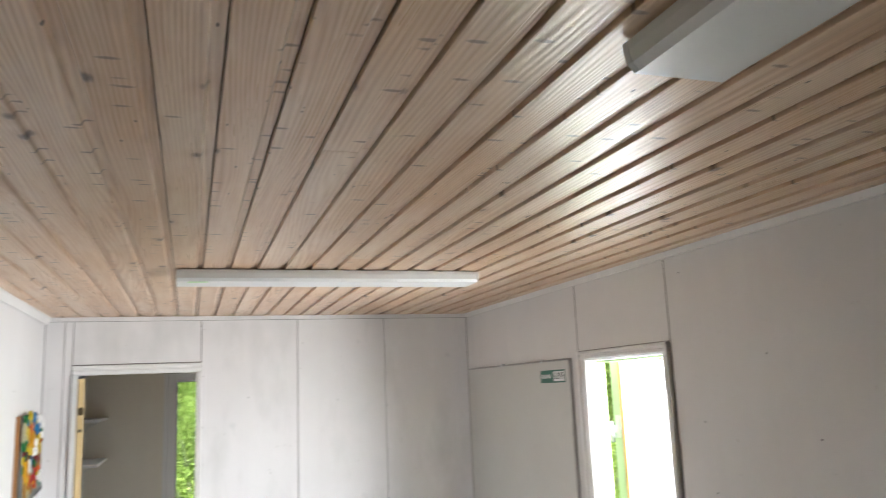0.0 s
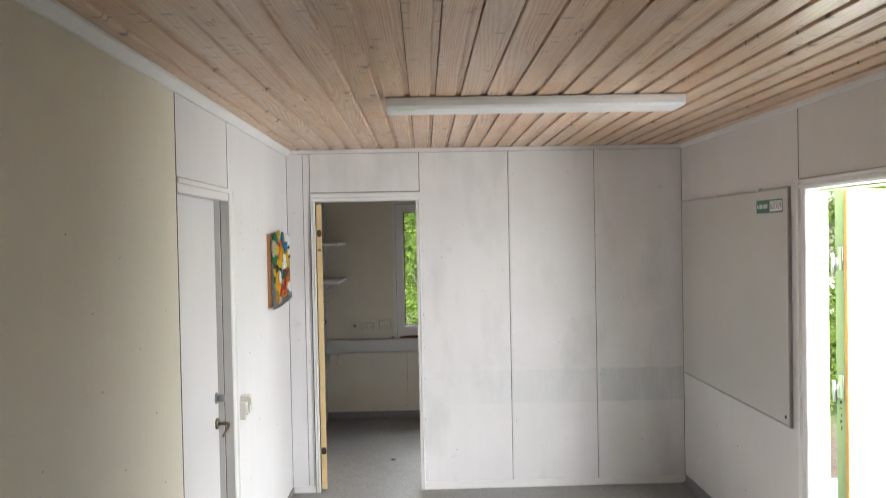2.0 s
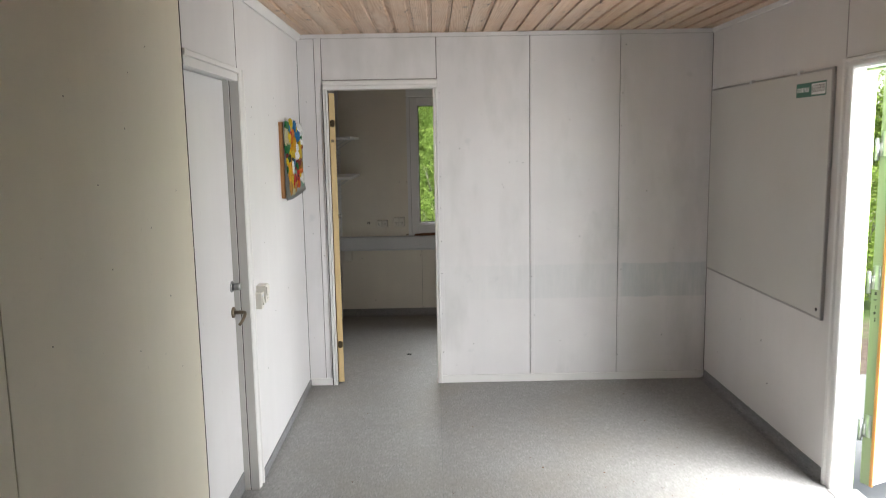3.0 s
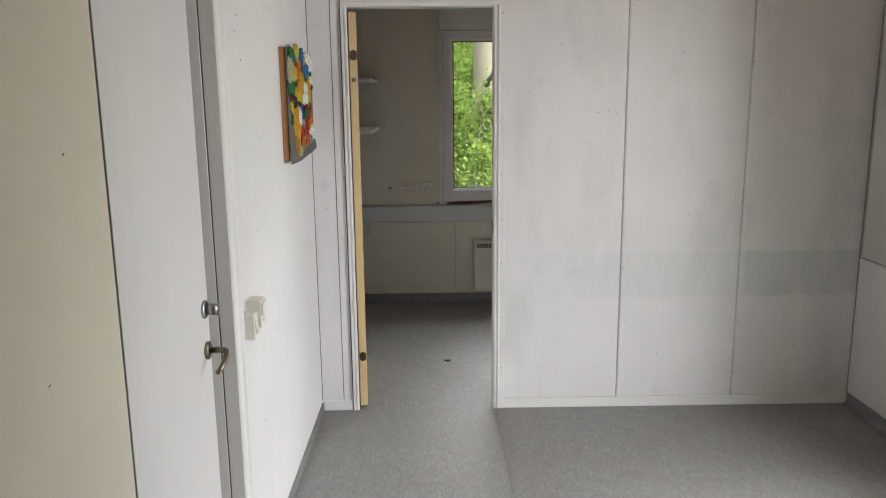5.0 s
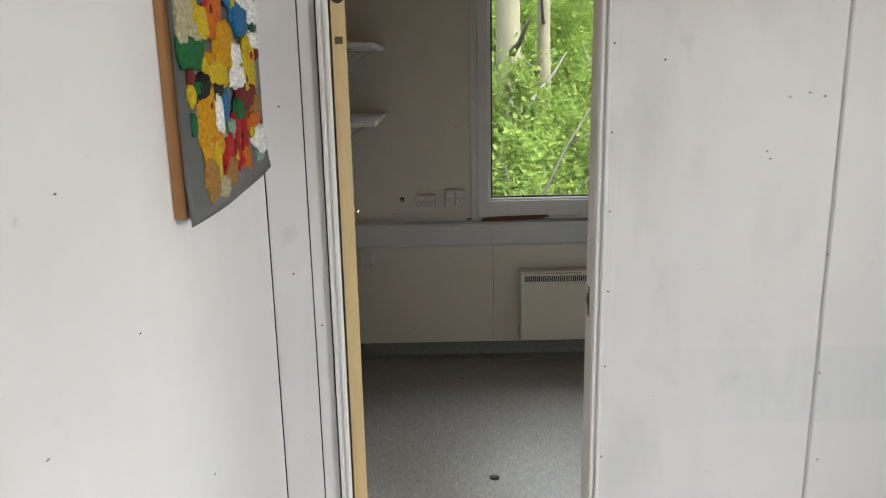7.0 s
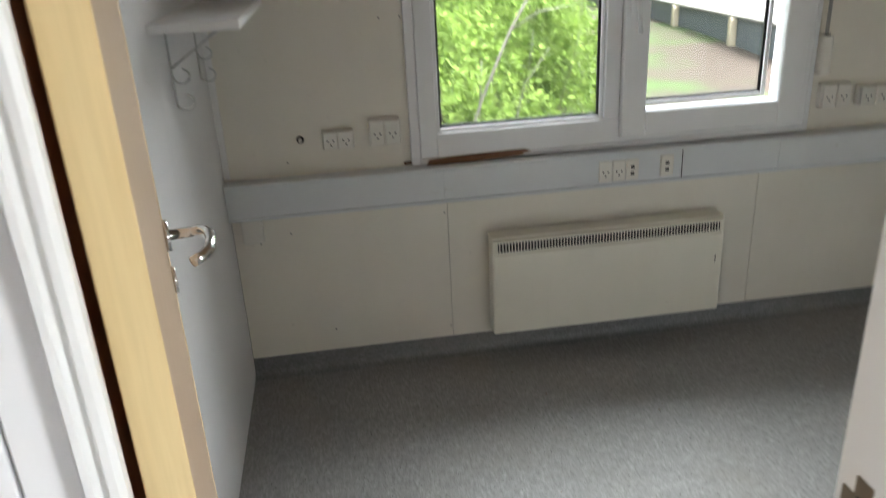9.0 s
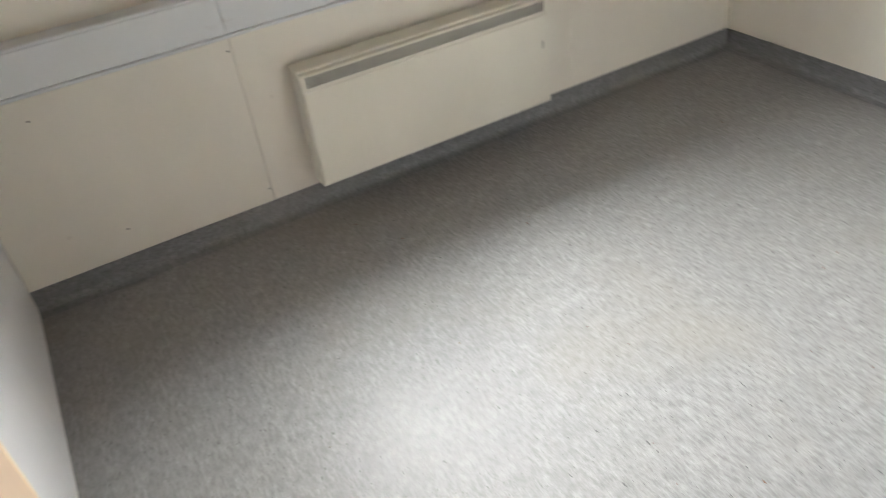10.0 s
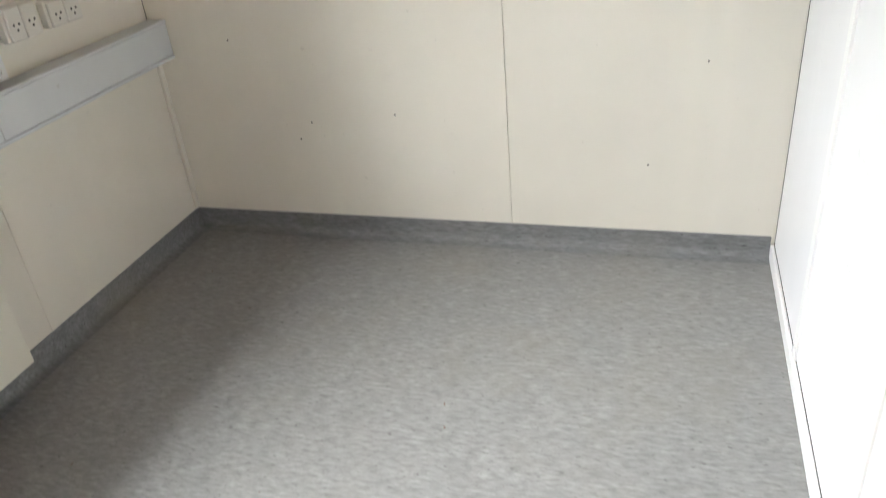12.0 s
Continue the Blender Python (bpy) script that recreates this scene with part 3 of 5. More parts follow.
def screws(wall, spots, r=0.0035):
    """Small dark screw heads; spots are ((x, y, z), axis)."""
    for p, ax in spots:
        d = {"x": Vector((1, 0, 0)), "y": Vector((0, 1, 0))}[ax] * 0.0012
        part("screw_head", rod(Vector(p) - d, Vector(p) + d, r, 6), m_ink, wall)


# ---- the open inner door ----
def inner_door():
    """Built with its hinge edge at the origin and the leaf along +x, then turned into the far room."""
    d = thing("door_1", (0, 0, 0), "open flush inner door with pale laminate faces and yellow pine edges", "door")
    w, t, h = 0.69, 0.038, 1.975
    part("leaf", cuboid((0.004, 0.0012, 0.012), (w - 0.004, t - 0.0012, h), 0.001), m_face, d)
    part("edge_strip", cuboid((0, 0, 0.012), (0.004, t, h), 0.0008), m_edge, d, "yellow pine edge strip")
    part("edge_strip", cuboid((w - 0.004, 0, 0.012), (w, t, h), 0.0008), m_edge, d, "yellow pine edge strip")
    for z in (0.245, 1.745):
        hi = part("hinge", joined([rod((-0.0022, 0.019, z + 0.026), (0.0012, 0.019, z + 0.026), 0.0165, 16), rod((-0.0022, 0.019, z + 0.042), (0.0012, 0.019, z + 0.042), 0.0165, 16), rod((-0.006, 0.019, z + 0.034), (0.001, 0.019, z + 0.034), 0.006, 10)]), m_hinge, d, "worn dark round-ended hinge plate")
    part("label_plate", cuboid((-0.0012, 0.010, 1.655), (0.0008, 0.030, 1.673)), m_brass, d)
    hz = 1.11
    for s, y in ((-1, 0.0), (1, t)):
        hd = part("handle", joined([
            rod((w - 0.058, y + s * 0.0002, hz), (w - 0.058, y + s * 0.008, hz), 0.025, 24),
            tube([(w - 0.058, y + s * 0.005, hz), (w - 0.058, y + s * 0.040, hz), (w - 0.060, y + s * 0.052, hz + 0.002), (w - 0.072, y + s * 0.060, hz + 0.003),
                  (w - 0.088, y + s * 0.066, hz + 0.003), (w - 0.115, y + s * 0.066, hz + 0.001), (w - 0.142, y + s * 0.060, hz - 0.002), (w - 0.160, y + s * 0.048, hz - 0.005), (w - 0.168, y + s * 0.034, hz - 0.008)], 0.0085, 12)]), m_chrome, d, "polished metal lever handle", True)
        part("keyhole_plate", joined([rod((w - 0.058, y + s * 0.0002, hz - 0.075), (w - 0.058, y + s * 0.006, hz - 0.075), 0.022, 20)]), m_chrome, d, "", True)
    d.matrix_world = pose(0.231, 0.026, 0, 0, 0, 102.2)
    return d


inner_door()

# ---- the closed side door ----
def side_door():
    d = thing("door_2", (-0.08, LD0, 0), "closed white painted door with a metal lever and lock", "door")
    part("leaf", cuboid((-0.100, LD0 + 0.004, 0.006), (-0.060, LD1 - 0.006, LDT), 0.002), m_doorwhite, d)
    part("frame", joined([cuboid((-0.1, LD1 - 0.005, 0), (-0.034, LD1 + 0.018, LDT + 0.02), 0.001), cuboid((-0.03, LD1 - 0.002, 0), (0.010, LD1 + 0.018, LDT + 0.02), 0.001)]), m_jamb, d, "grey painted frame")
    part("frame", joined([cuboid((-0.1, LD0, LDT + 0.003), (-0.034, LD1 - 0.006, LDT + 0.03), 0.001), cuboid((-0.03, LD0, LDT - 0.004), (0.008, LD1 - 0.003, LDT + 0.03), 0.001)]), m_trim, d)
    part("frame", cuboid((-0.1, LD0 - 0.004, 0), (0.003, LD0 + 0.003, LDT + 0.03), 0.001), m_trim, d)
    part("casing", prism([(0.0 + v, LD1 + 0.019 + u) for u, v in casing_profile(0.075, 0.016)], "z", 0.0, LDT + 0.05), m_trim, d)
    part("casing", cuboid((0.0, LD0, LDT + 0.031), (0.014, LD1 + 0.018, LDT + 0.053), 0.003), m_trim, d)
    y = LD1 - 0.045
    part("lever_handle", joined([
        rod((-0.060, y, 0.885), (-0.052, y, 0.885), 0.026, 20),
        tube([(-0.054, y, 0.885), (-0.012, y, 0.885), (-0.003, y - 0.006, 0.884), (0.001, y - 0.022, 0.878), (0.000, y - 0.045, 0.866), (-0.006, y - 0.064, 0.852), (-0.014, y - 0.074, 0.842)], 0.009, 10, 0.75)]), m_brass, d, "dull brown metal lever handle", True)
    part("lock_cylinder", joined([rod((-0.060, y, 1.005), (-0.054, y, 1.005), 0.026, 20), rod((-0.054, y, 1.005), (-0.020, y, 1.005), 0.017, 14), ]), m_zinc, d, "steel thumb-turn lock", True)
    part("kick_strip", cuboid((-0.0595, LD0 + 0.01, 0.006), (-0.057, LD1 - 0.008, 0.10), 0.0006), m_cove, d)


side_door()

# ---- the outer door, opened outwards ----
def outer_door():
    fr = structure("door_frame_2", joined([
        cuboid((W1 - 0.006, ED1 - 0.0, 0), (W1 + 0.045, ED1 + 0.03, EDT + 0.03), 0.002), cuboid((W1 - 0.006, ED0 - 0.045, 0), (W1 + 0.045, ED0, EDT + 0.045), 0.002),
        cuboid((W1 - 0.006, ED0, EDT), (W1 + 0.045, ED1, EDT + 0.045), 0.002)]), m_trim, "white painted outer door frame")
    part("casing", prism([(W1 - v, ED1 + 0.005 + u) for u, v in casing_profile(0.085, 0.018)], "z", 0, EDT + 0.05), m_trim, fr)
    part("casing", prism([(W1 - v, ED0 - 0.005 - u) for u, v in casing_profile(0.045, 0.018)], "z", 0, EDT + 0.05), m_trim, fr)
    part("casing", prism([(W1 - v, EDT + 0.005 + u) for u, v in casing_profile(0.045, 0.018)], "y", ED0 - 0.05, ED1 + 0.09), m_trim, fr)
    part("outer_frame", joined([cuboid((W1 + 0.046, ED1 + 0.004, -0.02), (W1 + 0.095, ED1 + 0.06, EDT + 0.03), 0.002), cuboid((W1 + 0.046, ED0 - 0.06, -0.02), (W1 + 0.095, ED0 - 0.004, EDT + 0.03), 0.002),
                               cuboid((W1 + 0.046, ED0 - 0.003, EDT - 0.01), (W1 + 0.095, ED1 + 0.003, EDT + 0.05), 0.002)]), m_lime, fr, "lime green outer frame")
    part("threshold", prism([(W1 - 0.03, 0.0005), (W1 - 0.025, 0.006), (W1 + 0.11, 0.004), (W1 + 0.12, -0.02), (W1, -0.02)], "y", ED0 + 0.001, ED1 - 0.001), m_alu, fr, "aluminium threshold")
    d = thing("door_3", (0, 0, 0), "outer door standing open, white inside with an orange lipping and pale green edge", "door")
    w, h = 0.80, 1.93
    part("leaf", cuboid((0.001, 0.012, 0.02), (w, 0.060, h), 0.002), m_green, d, "pale green door leaf")
    part("inner_face", cuboid((0.008, 0.0, 0.025), (w, 0.011, h - 0.006), 0.001), m_doorwhite, d, "white inner door panel")
    part("lipping", cuboid((-0.002, -0.004, 0.02), (0.007, 0.0115, h), 0.001), m_orange, d, "orange wooden lipping")
    for z in (0.25, 0.95, 1.55):
        part("hinge", joined([cuboid((-0.0025, 0.020, z), (0.0008, 0.050, z + 0.11), 0.001), rod((-0.010, 0.066, z - 0.02), (-0.010, 0.066, z + 0.08), 0.009, 10), cuboid((-0.004, 0.045, z), (-0.001, 0.064, z + 0.06))]), m_zinc, d, "zinc-plated hinge", True)
    for z, h, t in ((0.80, 0.020, 0.004), (0.835, 0.012, 0.010), (0.862, 0.016, 0.003), (0.90, 0.005, 0.012), (0.925, 0.014, 0.010)):
        part("ink_mark", cuboid((-0.0004, 0.032, z), (0.0015, 0.032 + t, z + h)), m_ink, d, "faded handwritten mark")
    d.matrix_world = pose(2.885, -1.758, 0.0, 0, 0, 25)


outer_door()

# ---- window ----
def window():
    w = structure("window_1", joined([
        cuboid((WX0 + 0.001, YW - 0.02, WZ0 + 0.001), (WX0 + 0.062, YW + 0.075, WZ1 - 0.001), 0.003), cuboid((WX1 - 0.040, YW - 0.02, WZ0 + 0.001), (WX1 - 0.001, YW + 0.075, WZ1 - 0.001), 0.003),
        cuboid((WX0 + 0.062, YW - 0.02, WZ0 + 0.001), (WX1 - 0.040, YW + 0.075, WZ0 + 0.088), 0.003), cuboid((WX0 + 0.062, YW - 0.02, WZ1 - 0.062), (WX1 - 0.040, YW + 0.075, WZ1 - 0.001), 0.003),
        cuboid((1.325, YW - 0.02, WZ0 + 0.088), (1.381, YW + 0.075, WZ1 - 0.062), 0.003)]), m_upvc, "white plastic two-light window frame")

    def ring(x0, x1, z0, z1, t, y0, y1, bv=0.002):
        return joined([cuboid((x0, y0, z0), (x0 + t, y1, z1), bv), cuboid((x1 - t, y0, z0), (x1, y1, z1), bv),
                       cuboid((x0 + t, y0, z0), (x1 - t, y1, z0 + t), bv), cuboid((x0 + t, y0, z1 - t), (x1 - t, y1, z1), bv)])
    gl = ((WX0 + 0.062, 1.325, WZ0 + 0.088, WZ1 - 0.062), (1.452, 1.940, 0.920, WZ1 - 0.115))
    part("sash", ring(1.381, WX1 - 0.034, WZ0 + 0.020, WZ1 - 0.020, 0.090, YW - 0.042, YW + 0.03, 0.004), m_upvc, w, "white plastic opening sash")
    for x0, x1, z0, z1 in gl:
        part("gasket", ring(x0 - 0.004, x1 + 0.006, z0 - 0.004, z1 + 0.006, 0.026, YW + 0.012, YW + 0.018, 0), m_rubber, w, "black rubber gasket")
        part("glazing_bead", ring(x0 - 0.001, x1 + 0.001, z0 - 0.001, z1 + 0.001, 0.014, YW - 0.005, YW + 0.010, 0.003), m_upvc, w)
        p = part("pane", cuboid((x0, YW + 0.020, z0), (x1, YW + 0.024, z1)), m_glass, w)
        p.visible_shadow = False
    part("window_handle", joined([cuboid((1.398, YW - 0.050, 1.235), (1.426, YW - 0.041, 1.315), 0.004, 2), rod((1.412, YW - 0.05, 1.295), (1.412, YW - 0.072, 1.295), 0.010, 12),
                                  tube([(1.412, YW - 0.070, 1.30), (1.415, YW - 0.074, 1.285), (1.420, YW - 0.076, 1.24), (1.424, YW - 0.074, 1.18)], 0.010, 10, 0.8)]), m_upvc, w, "white window handle", True)
    part("side_batten", cuboid((WX0 - 0.032, YW - 0.022, WZ0 - 0.02), (WX0 - 0.001, YW - 0.0005, WZ1), 0.002), m_upvc, w)
    part("side_batten", cuboid((WX1 + 0.001, YW - 0.016, WZ0 - 0.02), (WX1 + 0.020, YW - 0.0005, WZ1), 0.002), m_upvc, w)
    part("sill_board", cuboid((WX0, YW - 0.022, WZ0 - 0.016), (WX1, YW - 0.0005, WZ0), 0.002), m_upvc, w)
    part("broken_sill_edge", prism([(0.675, 0.768), (0.690, 0.792), (0.770, 0.798), (0.900, 0.801), (1.030, 0.803), (1.055, 0.795), (1.020, 0.788), (1.030, 0.784), (0.930, 0.778), (0.790, 0.772)], "y", YW - 0.028, YW - 0.0225), m_rot, w, "bare splintered brown wood")
    part("broken_sill_edge", prism([(0.605, 0.777), (0.630, 0.782), (0.634, 0.788), (0.600, 0.786)], "y", YW - 0.006, YW - 0.0005), m_rot, w)
    b = thing("shutter_box", (1.4, YW, WZ1), "grey-white roller shutter box over the window", "shutter box")
    part("housing", cuboid((WX0 - 0.03, YW - 0.05, WZ1 + 0.002), (WX1 + 0.03, YW - 0.0005, H - 0.04), 0.004), m_upvc, b)
    part("front_flap", cuboid((WX0 - 0.02, YW - 0.054, WZ1 + 0.012), (WX1 + 0.02, YW - 0.0505, H - 0.05), 0.002), m_upvc, b)
    s = thing("shutter_strap", (2.145, YW, 0.98), "grey shutter strap with a cream plastic winder on the wall", "strap winder")
    part("strap", cuboid((2.132, YW - 0.030, 1.12), (2.146, YW - 0.028, WZ1 + 0.01)), m_strap, s)
    part("winder", cuboid((2.120, YW - 0.045, 0.982), (2.165, YW - 0.0005, 1.125), 0.014, 3), m_socket, s, "cream plastic winder", True)
    part("slot", cuboid((2.131, YW - 0.040, 1.118), (2.149, YW - 0.022, 1.128)), m_dark, s)


window()


# ---- cable trunking with its outlets, heater ----
def socket_face(parent, x, z, y, w=0.046, h=0.05, data=False):
    """A square outlet with its holes, facing -y."""
    f = part("outlet", cuboid((x, y - 0.010, z), (x + w, y, z + h), 0.003), m_socket, parent)
    cx, cz = x + w / 2, z + h * 0.42
    if data:
        for dz in (-0.008, 0.016):
            part("data_port", cuboid((cx - 0.007, y - 0.0112, cz + dz - 0.005), (cx + 0.007, y - 0.0098, cz + dz + 0.007), 0.0004), m_dark, f)
    else:
        for dx, dz in ((-0.0095, 0.005), (0.0095, 0.005), (0, -0.009)):
            part("pin_hole", rod((cx + dx, y - 0.0112, cz + dz), (cx + dx, y - 0.0098, cz + dz), 0.0035, 8), m_dark, f)
    return f


def trunking():
    t = thing("cable_trunking", (0, YW, 0.65), "pale blue-grey plastic cable trunking along the wall", "cable trunking")
    y = YW - 0.07
    part("body", cuboid((-0.018, y + 0.004, 0.650), (W2 - 0.002, YW - 0.0005, 0.766), 0.003), m_trunk, t)
    part("top_lip", cuboid((-0.018, y - 0.004, 0.762), (W2 - 0.002, YW - 0.0008, 0.773), 0.003), m_trunk, t)
    part("bottom_lip", cuboid((-0.018, y - 0.005, 0.645), (W2 - 0.002, y + 0.02, 0.656), 0.003), m_trunk, t)
    for x0, x1 in ((-0.017, 0.730), (0.7315, 1.607), (1.610, 1.985), (1.9865, W2 - 0.003)):
        part("cover", cuboid((x0, y, 0.657), (x1, y + 0.005, 0.761), 0.001), m_trunk, t)
    part("joint", cuboid((1.607, y - 0.0004, 0.657), (1.610, y + 0.003, 0.761)), m_dark, t)
    for x in (1.292, 1.342):
        socket_face(t, x, 0.667, y, 0.048, 0.078)
    socket_face(t, 1.392, 0.667, y, 0.048, 0.078, True)
    socket_face(t, 1.522, 0.670, y, 0.050, 0.078, True)
    j = thing("junction_box", (0.08, YW, 0.55), "small cream junction box under the trunking", "junction box")
    part("box", cuboid((0.015, YW - 0.035, 0.545), (0.088, YW - 0.0005, 0.643), 0.004), m_socket, j)
    part("lid", cuboid((0.020, YW - 0.038, 0.550), (0.083, YW - 0.0352, 0.638), 0.002), m_socket, j)


trunking()


def wall_outlet(x, z, n, w, h, label):
    o = thing("wall_socket", (x, YW, z), label, "socket", "sockets by the window")
    part("back_box", cuboid((x, YW - 0.028, z), (x + n * (w + 0.004) + 0.002, YW - 0.0005, z + h), 0.004), m_socket, o)
    for i in range(n):
        socket_face(o, x + 0.003 + i * (w + 0.003), z + 0.003, YW - 0.0285, w, h - 0.006)


wall_outlet(0.327, 0.859, 2, 0.049, 0.066, "small cream double wall socket beside the window")
wall_outlet(0.487, 0.859, 2, 0.049, 0.092, "tall cream double switched wall socket beside the window")
wall_outlet(2.150, 0.857, 2, 0.054, 0.092, "tall cream double switched wall socket beside the strap winder")
wall_outlet(2.304, 0.857, 2, 0.060, 0.074, "small cream double wall socket near the corner")
cab = thing("cable_stub", (0.252, YW, 0.90), "black cut cable end sticking out of the wall", "cable")
part("grommet", rod((0.252, YW - 0.004, 0.898), (0.252, YW - 0.0005, 0.898), 0.013, 14), m_ink, cab, "", True)
part("core", rod((0.252, YW - 0.018, 0.896), (0.252, YW - 0.004, 0.898), 0.006, 10), m_socket, cab, "", True)
m_holes = [((0.736, YW, 0.585), "y"), ((0.071, YW, 0.533), "y"), ((0.55, YW, 1.28), "y"), ((0.62, YW, 1.28), "y"), ((0.20, YW, 0.82), "y"), ((0.30, YW, 0.16), "y"),
           ((0.74, YW, 0.12), "y"), ((0.18, YW, 0.56), "y"), ((0.33, YW, 2.27), "y"), ((0.47, YW, 2.27), "y")]
screws(window_wall, m_holes, 0.0032)


def heater():
    x0, x1, z0, z1, y0, y1 = 0.888, 1.777, 0.116, 0.499, 1.976, 2.050
    h = thing("panel_heater", ((x0 + x1) / 2, YW, z0), "cream enamelled electric panel heater hung on the wall", "heater")
    part("case", cuboid((x0, y0, z0), (x1, y1, z1 - 0.006), 0.005, 2), m_heat, h)
    part("top_cap", cuboid((x0 - 0.002, y0 + 0.010, z1 - 0.0055), (x1 + 0.002, y1 + 0.01, z1 + 0.004), 0.003), m_heat, h)
    part("front_panel", cuboid((x0 + 0.003, y0 - 0.006, z0 + 0.004), (x1 - 0.003, y0 - 0.0005, z1 - 0.060), 0.003), m_heat, h)
    gr = part("grille", joined([cuboid((x0 + 0.003, y0 - 0.004, z1 - 0.058), (x1 - 0.003, y0 - 0.0005, z1 - 0.050), 0.001), cuboid((x0 + 0.003, y0 - 0.004, z1 - 0.016), (x1 - 0.003, y0 - 0.0005, z1 - 0.007), 0.001),
                                cuboid((x0 + 0.003, y0 - 0.004, z1 - 0.05), (x0 + 0.020, y0 - 0.0005, z1 - 0.016), 0.001), cuboid((x1 - 0.020, y0 - 0.004, z1 - 0.05), (x1 - 0.003, y0 - 0.0005, z1 - 0.016), 0.001)]), m_heat, h)
    part("grille_shadow", cuboid((x0 + 0.02, y0 - 0.0012, z1 - 0.05), (x1 - 0.02, y0 - 0.0003, z1 - 0.016)), m_dark, h)
    n = 74
    bar = mesh_of("grille_bar", cuboid((-0.0019, -0.003, -0.017), (0.0019, 0.0, 0.017)), m_heat)
    for i in range(n):
        b = new("grille_bar", bar)
        b.parent = gr
        b.location = Vector((x0 + 0.022 + (x1 - x0 - 0.044) * (i + 0.5) / n, y0 - 0.0006, z1 - 0.033)) - ORG[h]
    for x in (x0 + 0.15, x1 - 0.15):
        part("bracket", cuboid((x, y1, z0 + 0.08), (x + 0.03, YW - 0.0005, z1 - 0.04), 0.002), m_zinc, h)
    part("scratch", cuboid((x1 - 0.032, y0 - 0.0066, z0 + 0.205), (x1 - 0.029, y0 - 0.0058, z0 + 0.235)), m_dark, h)


heater()


# ---- shelves ----
def shelf(z):
    s = thing("wall_shelf", (-0.02, 1.70, z), "white wall shelf on scrolled wire brackets", "shelf", "shelves in the corner")
    part("board", cuboid((-0.0195, 1.33, z), (0.185, 2.075, z + 0.022), 0.002), m_shelf, s)
    for y in (1.50, 1.93):
        pts = [(-0.014, y, z - 0.002), (-0.014, y, z - 0.20)]
        curl = [(-0.014 + 0.022 + 0.022 * math.cos(a), y, z - 0.185 + 0.020 * math.sin(a)) for a in [math.pi + i * 0.45 for i in range(11)]]
        curl2 = [(-0.014 + 0.022 + 0.020 * math.cos(a), y, z - 0.120 + 0.018 * math.sin(a)) for a in [math.pi + i * 0.45 for i in range(11)]]
        brace = [(-0.012, y, z - 0.10), (0.03, y, z - 0.07), (0.09, y, z - 0.03), (0.13, y, z - 0.006)]
        arm = [(-0.016, y, z - 0.003), (0.16, y, z - 0.003)]
        part("bracket", joined([tube(p, 0.003, 6) for p in (pts, curl, curl2, brace, arm)]), m_wire, s, "thin grey scrolled wire bracket", True)


shelf(1.345)
shelf(1.680)


# ---- ceiling lamps ----
def lamp(x0, x1, y0, y1, along, label):
    zb = 2.298
    L = thing("ceiling_lamp", ((x0 + x1) / 2, (y0 + y1) / 2, H), label, "lamp", "ceiling lamps")

    def prof(a, b):
        return [(a, H - 0.006), (a + 0.001, H - 0.02), (a + 0.006, zb + 0.012), (a + 0.018, zb), (b - 0.018, zb), (b - 0.006, zb + 0.012), (b - 0.001, H - 0.02), (b, H - 0.006)]
    if along == "x":
        part("cover", prism(prof(y0, y1), "x", x0 + 0.012, x1 - 0.012), m_lampbody, L)
        for a, b in ((x0, x0 + 0.0118), (x1 - 0.0118, x1)):
            part("end_cap", prism(prof(y0 - 0.001, y1 + 0.001), "x", a, b), m_lampbody, L)
        part("back_plate", cuboid((x0 + 0.02, y0 + 0.02, H - 0.006), (x1 - 0.02, y1 - 0.02, H - 0.0005)), m_lampbody, L)
        part("indicator", cuboid((x0 + 0.045, y0 + 0.026, zb - 0.0012), (x0 + 0.125, y0 + 0.06, zb + 0.001), 0), m_lampgreen, L, "pale green starter window")
    else:
        part("cover", prism(prof(x0, x1), "y", y0 + 0.012, y1 - 0.012), m_lampbody, L)
        for a, b in ((y0, y0 + 0.0118), (y1 - 0.0118, y1)):
            part("end_cap", prism(prof(x0 - 0.001, x1 + 0.001), "y", a, b), m_lampbody, L)
        part("back_plate", cuboid((x0 + 0.02, y0 + 0.02, H - 0.006), (x1 - 0.02, y1 - 0.02, H - 0.0005)), m_lampbody, L)


lamp(0.777, 2.080, -1.945, -1.745, "x", "long white plastic fluorescent ceiling lamp, switched off")
lamp(1.470, 1.668, -5.50, -4.200, "y", "long white plastic fluorescent ceiling lamp set along the boards, switched off")


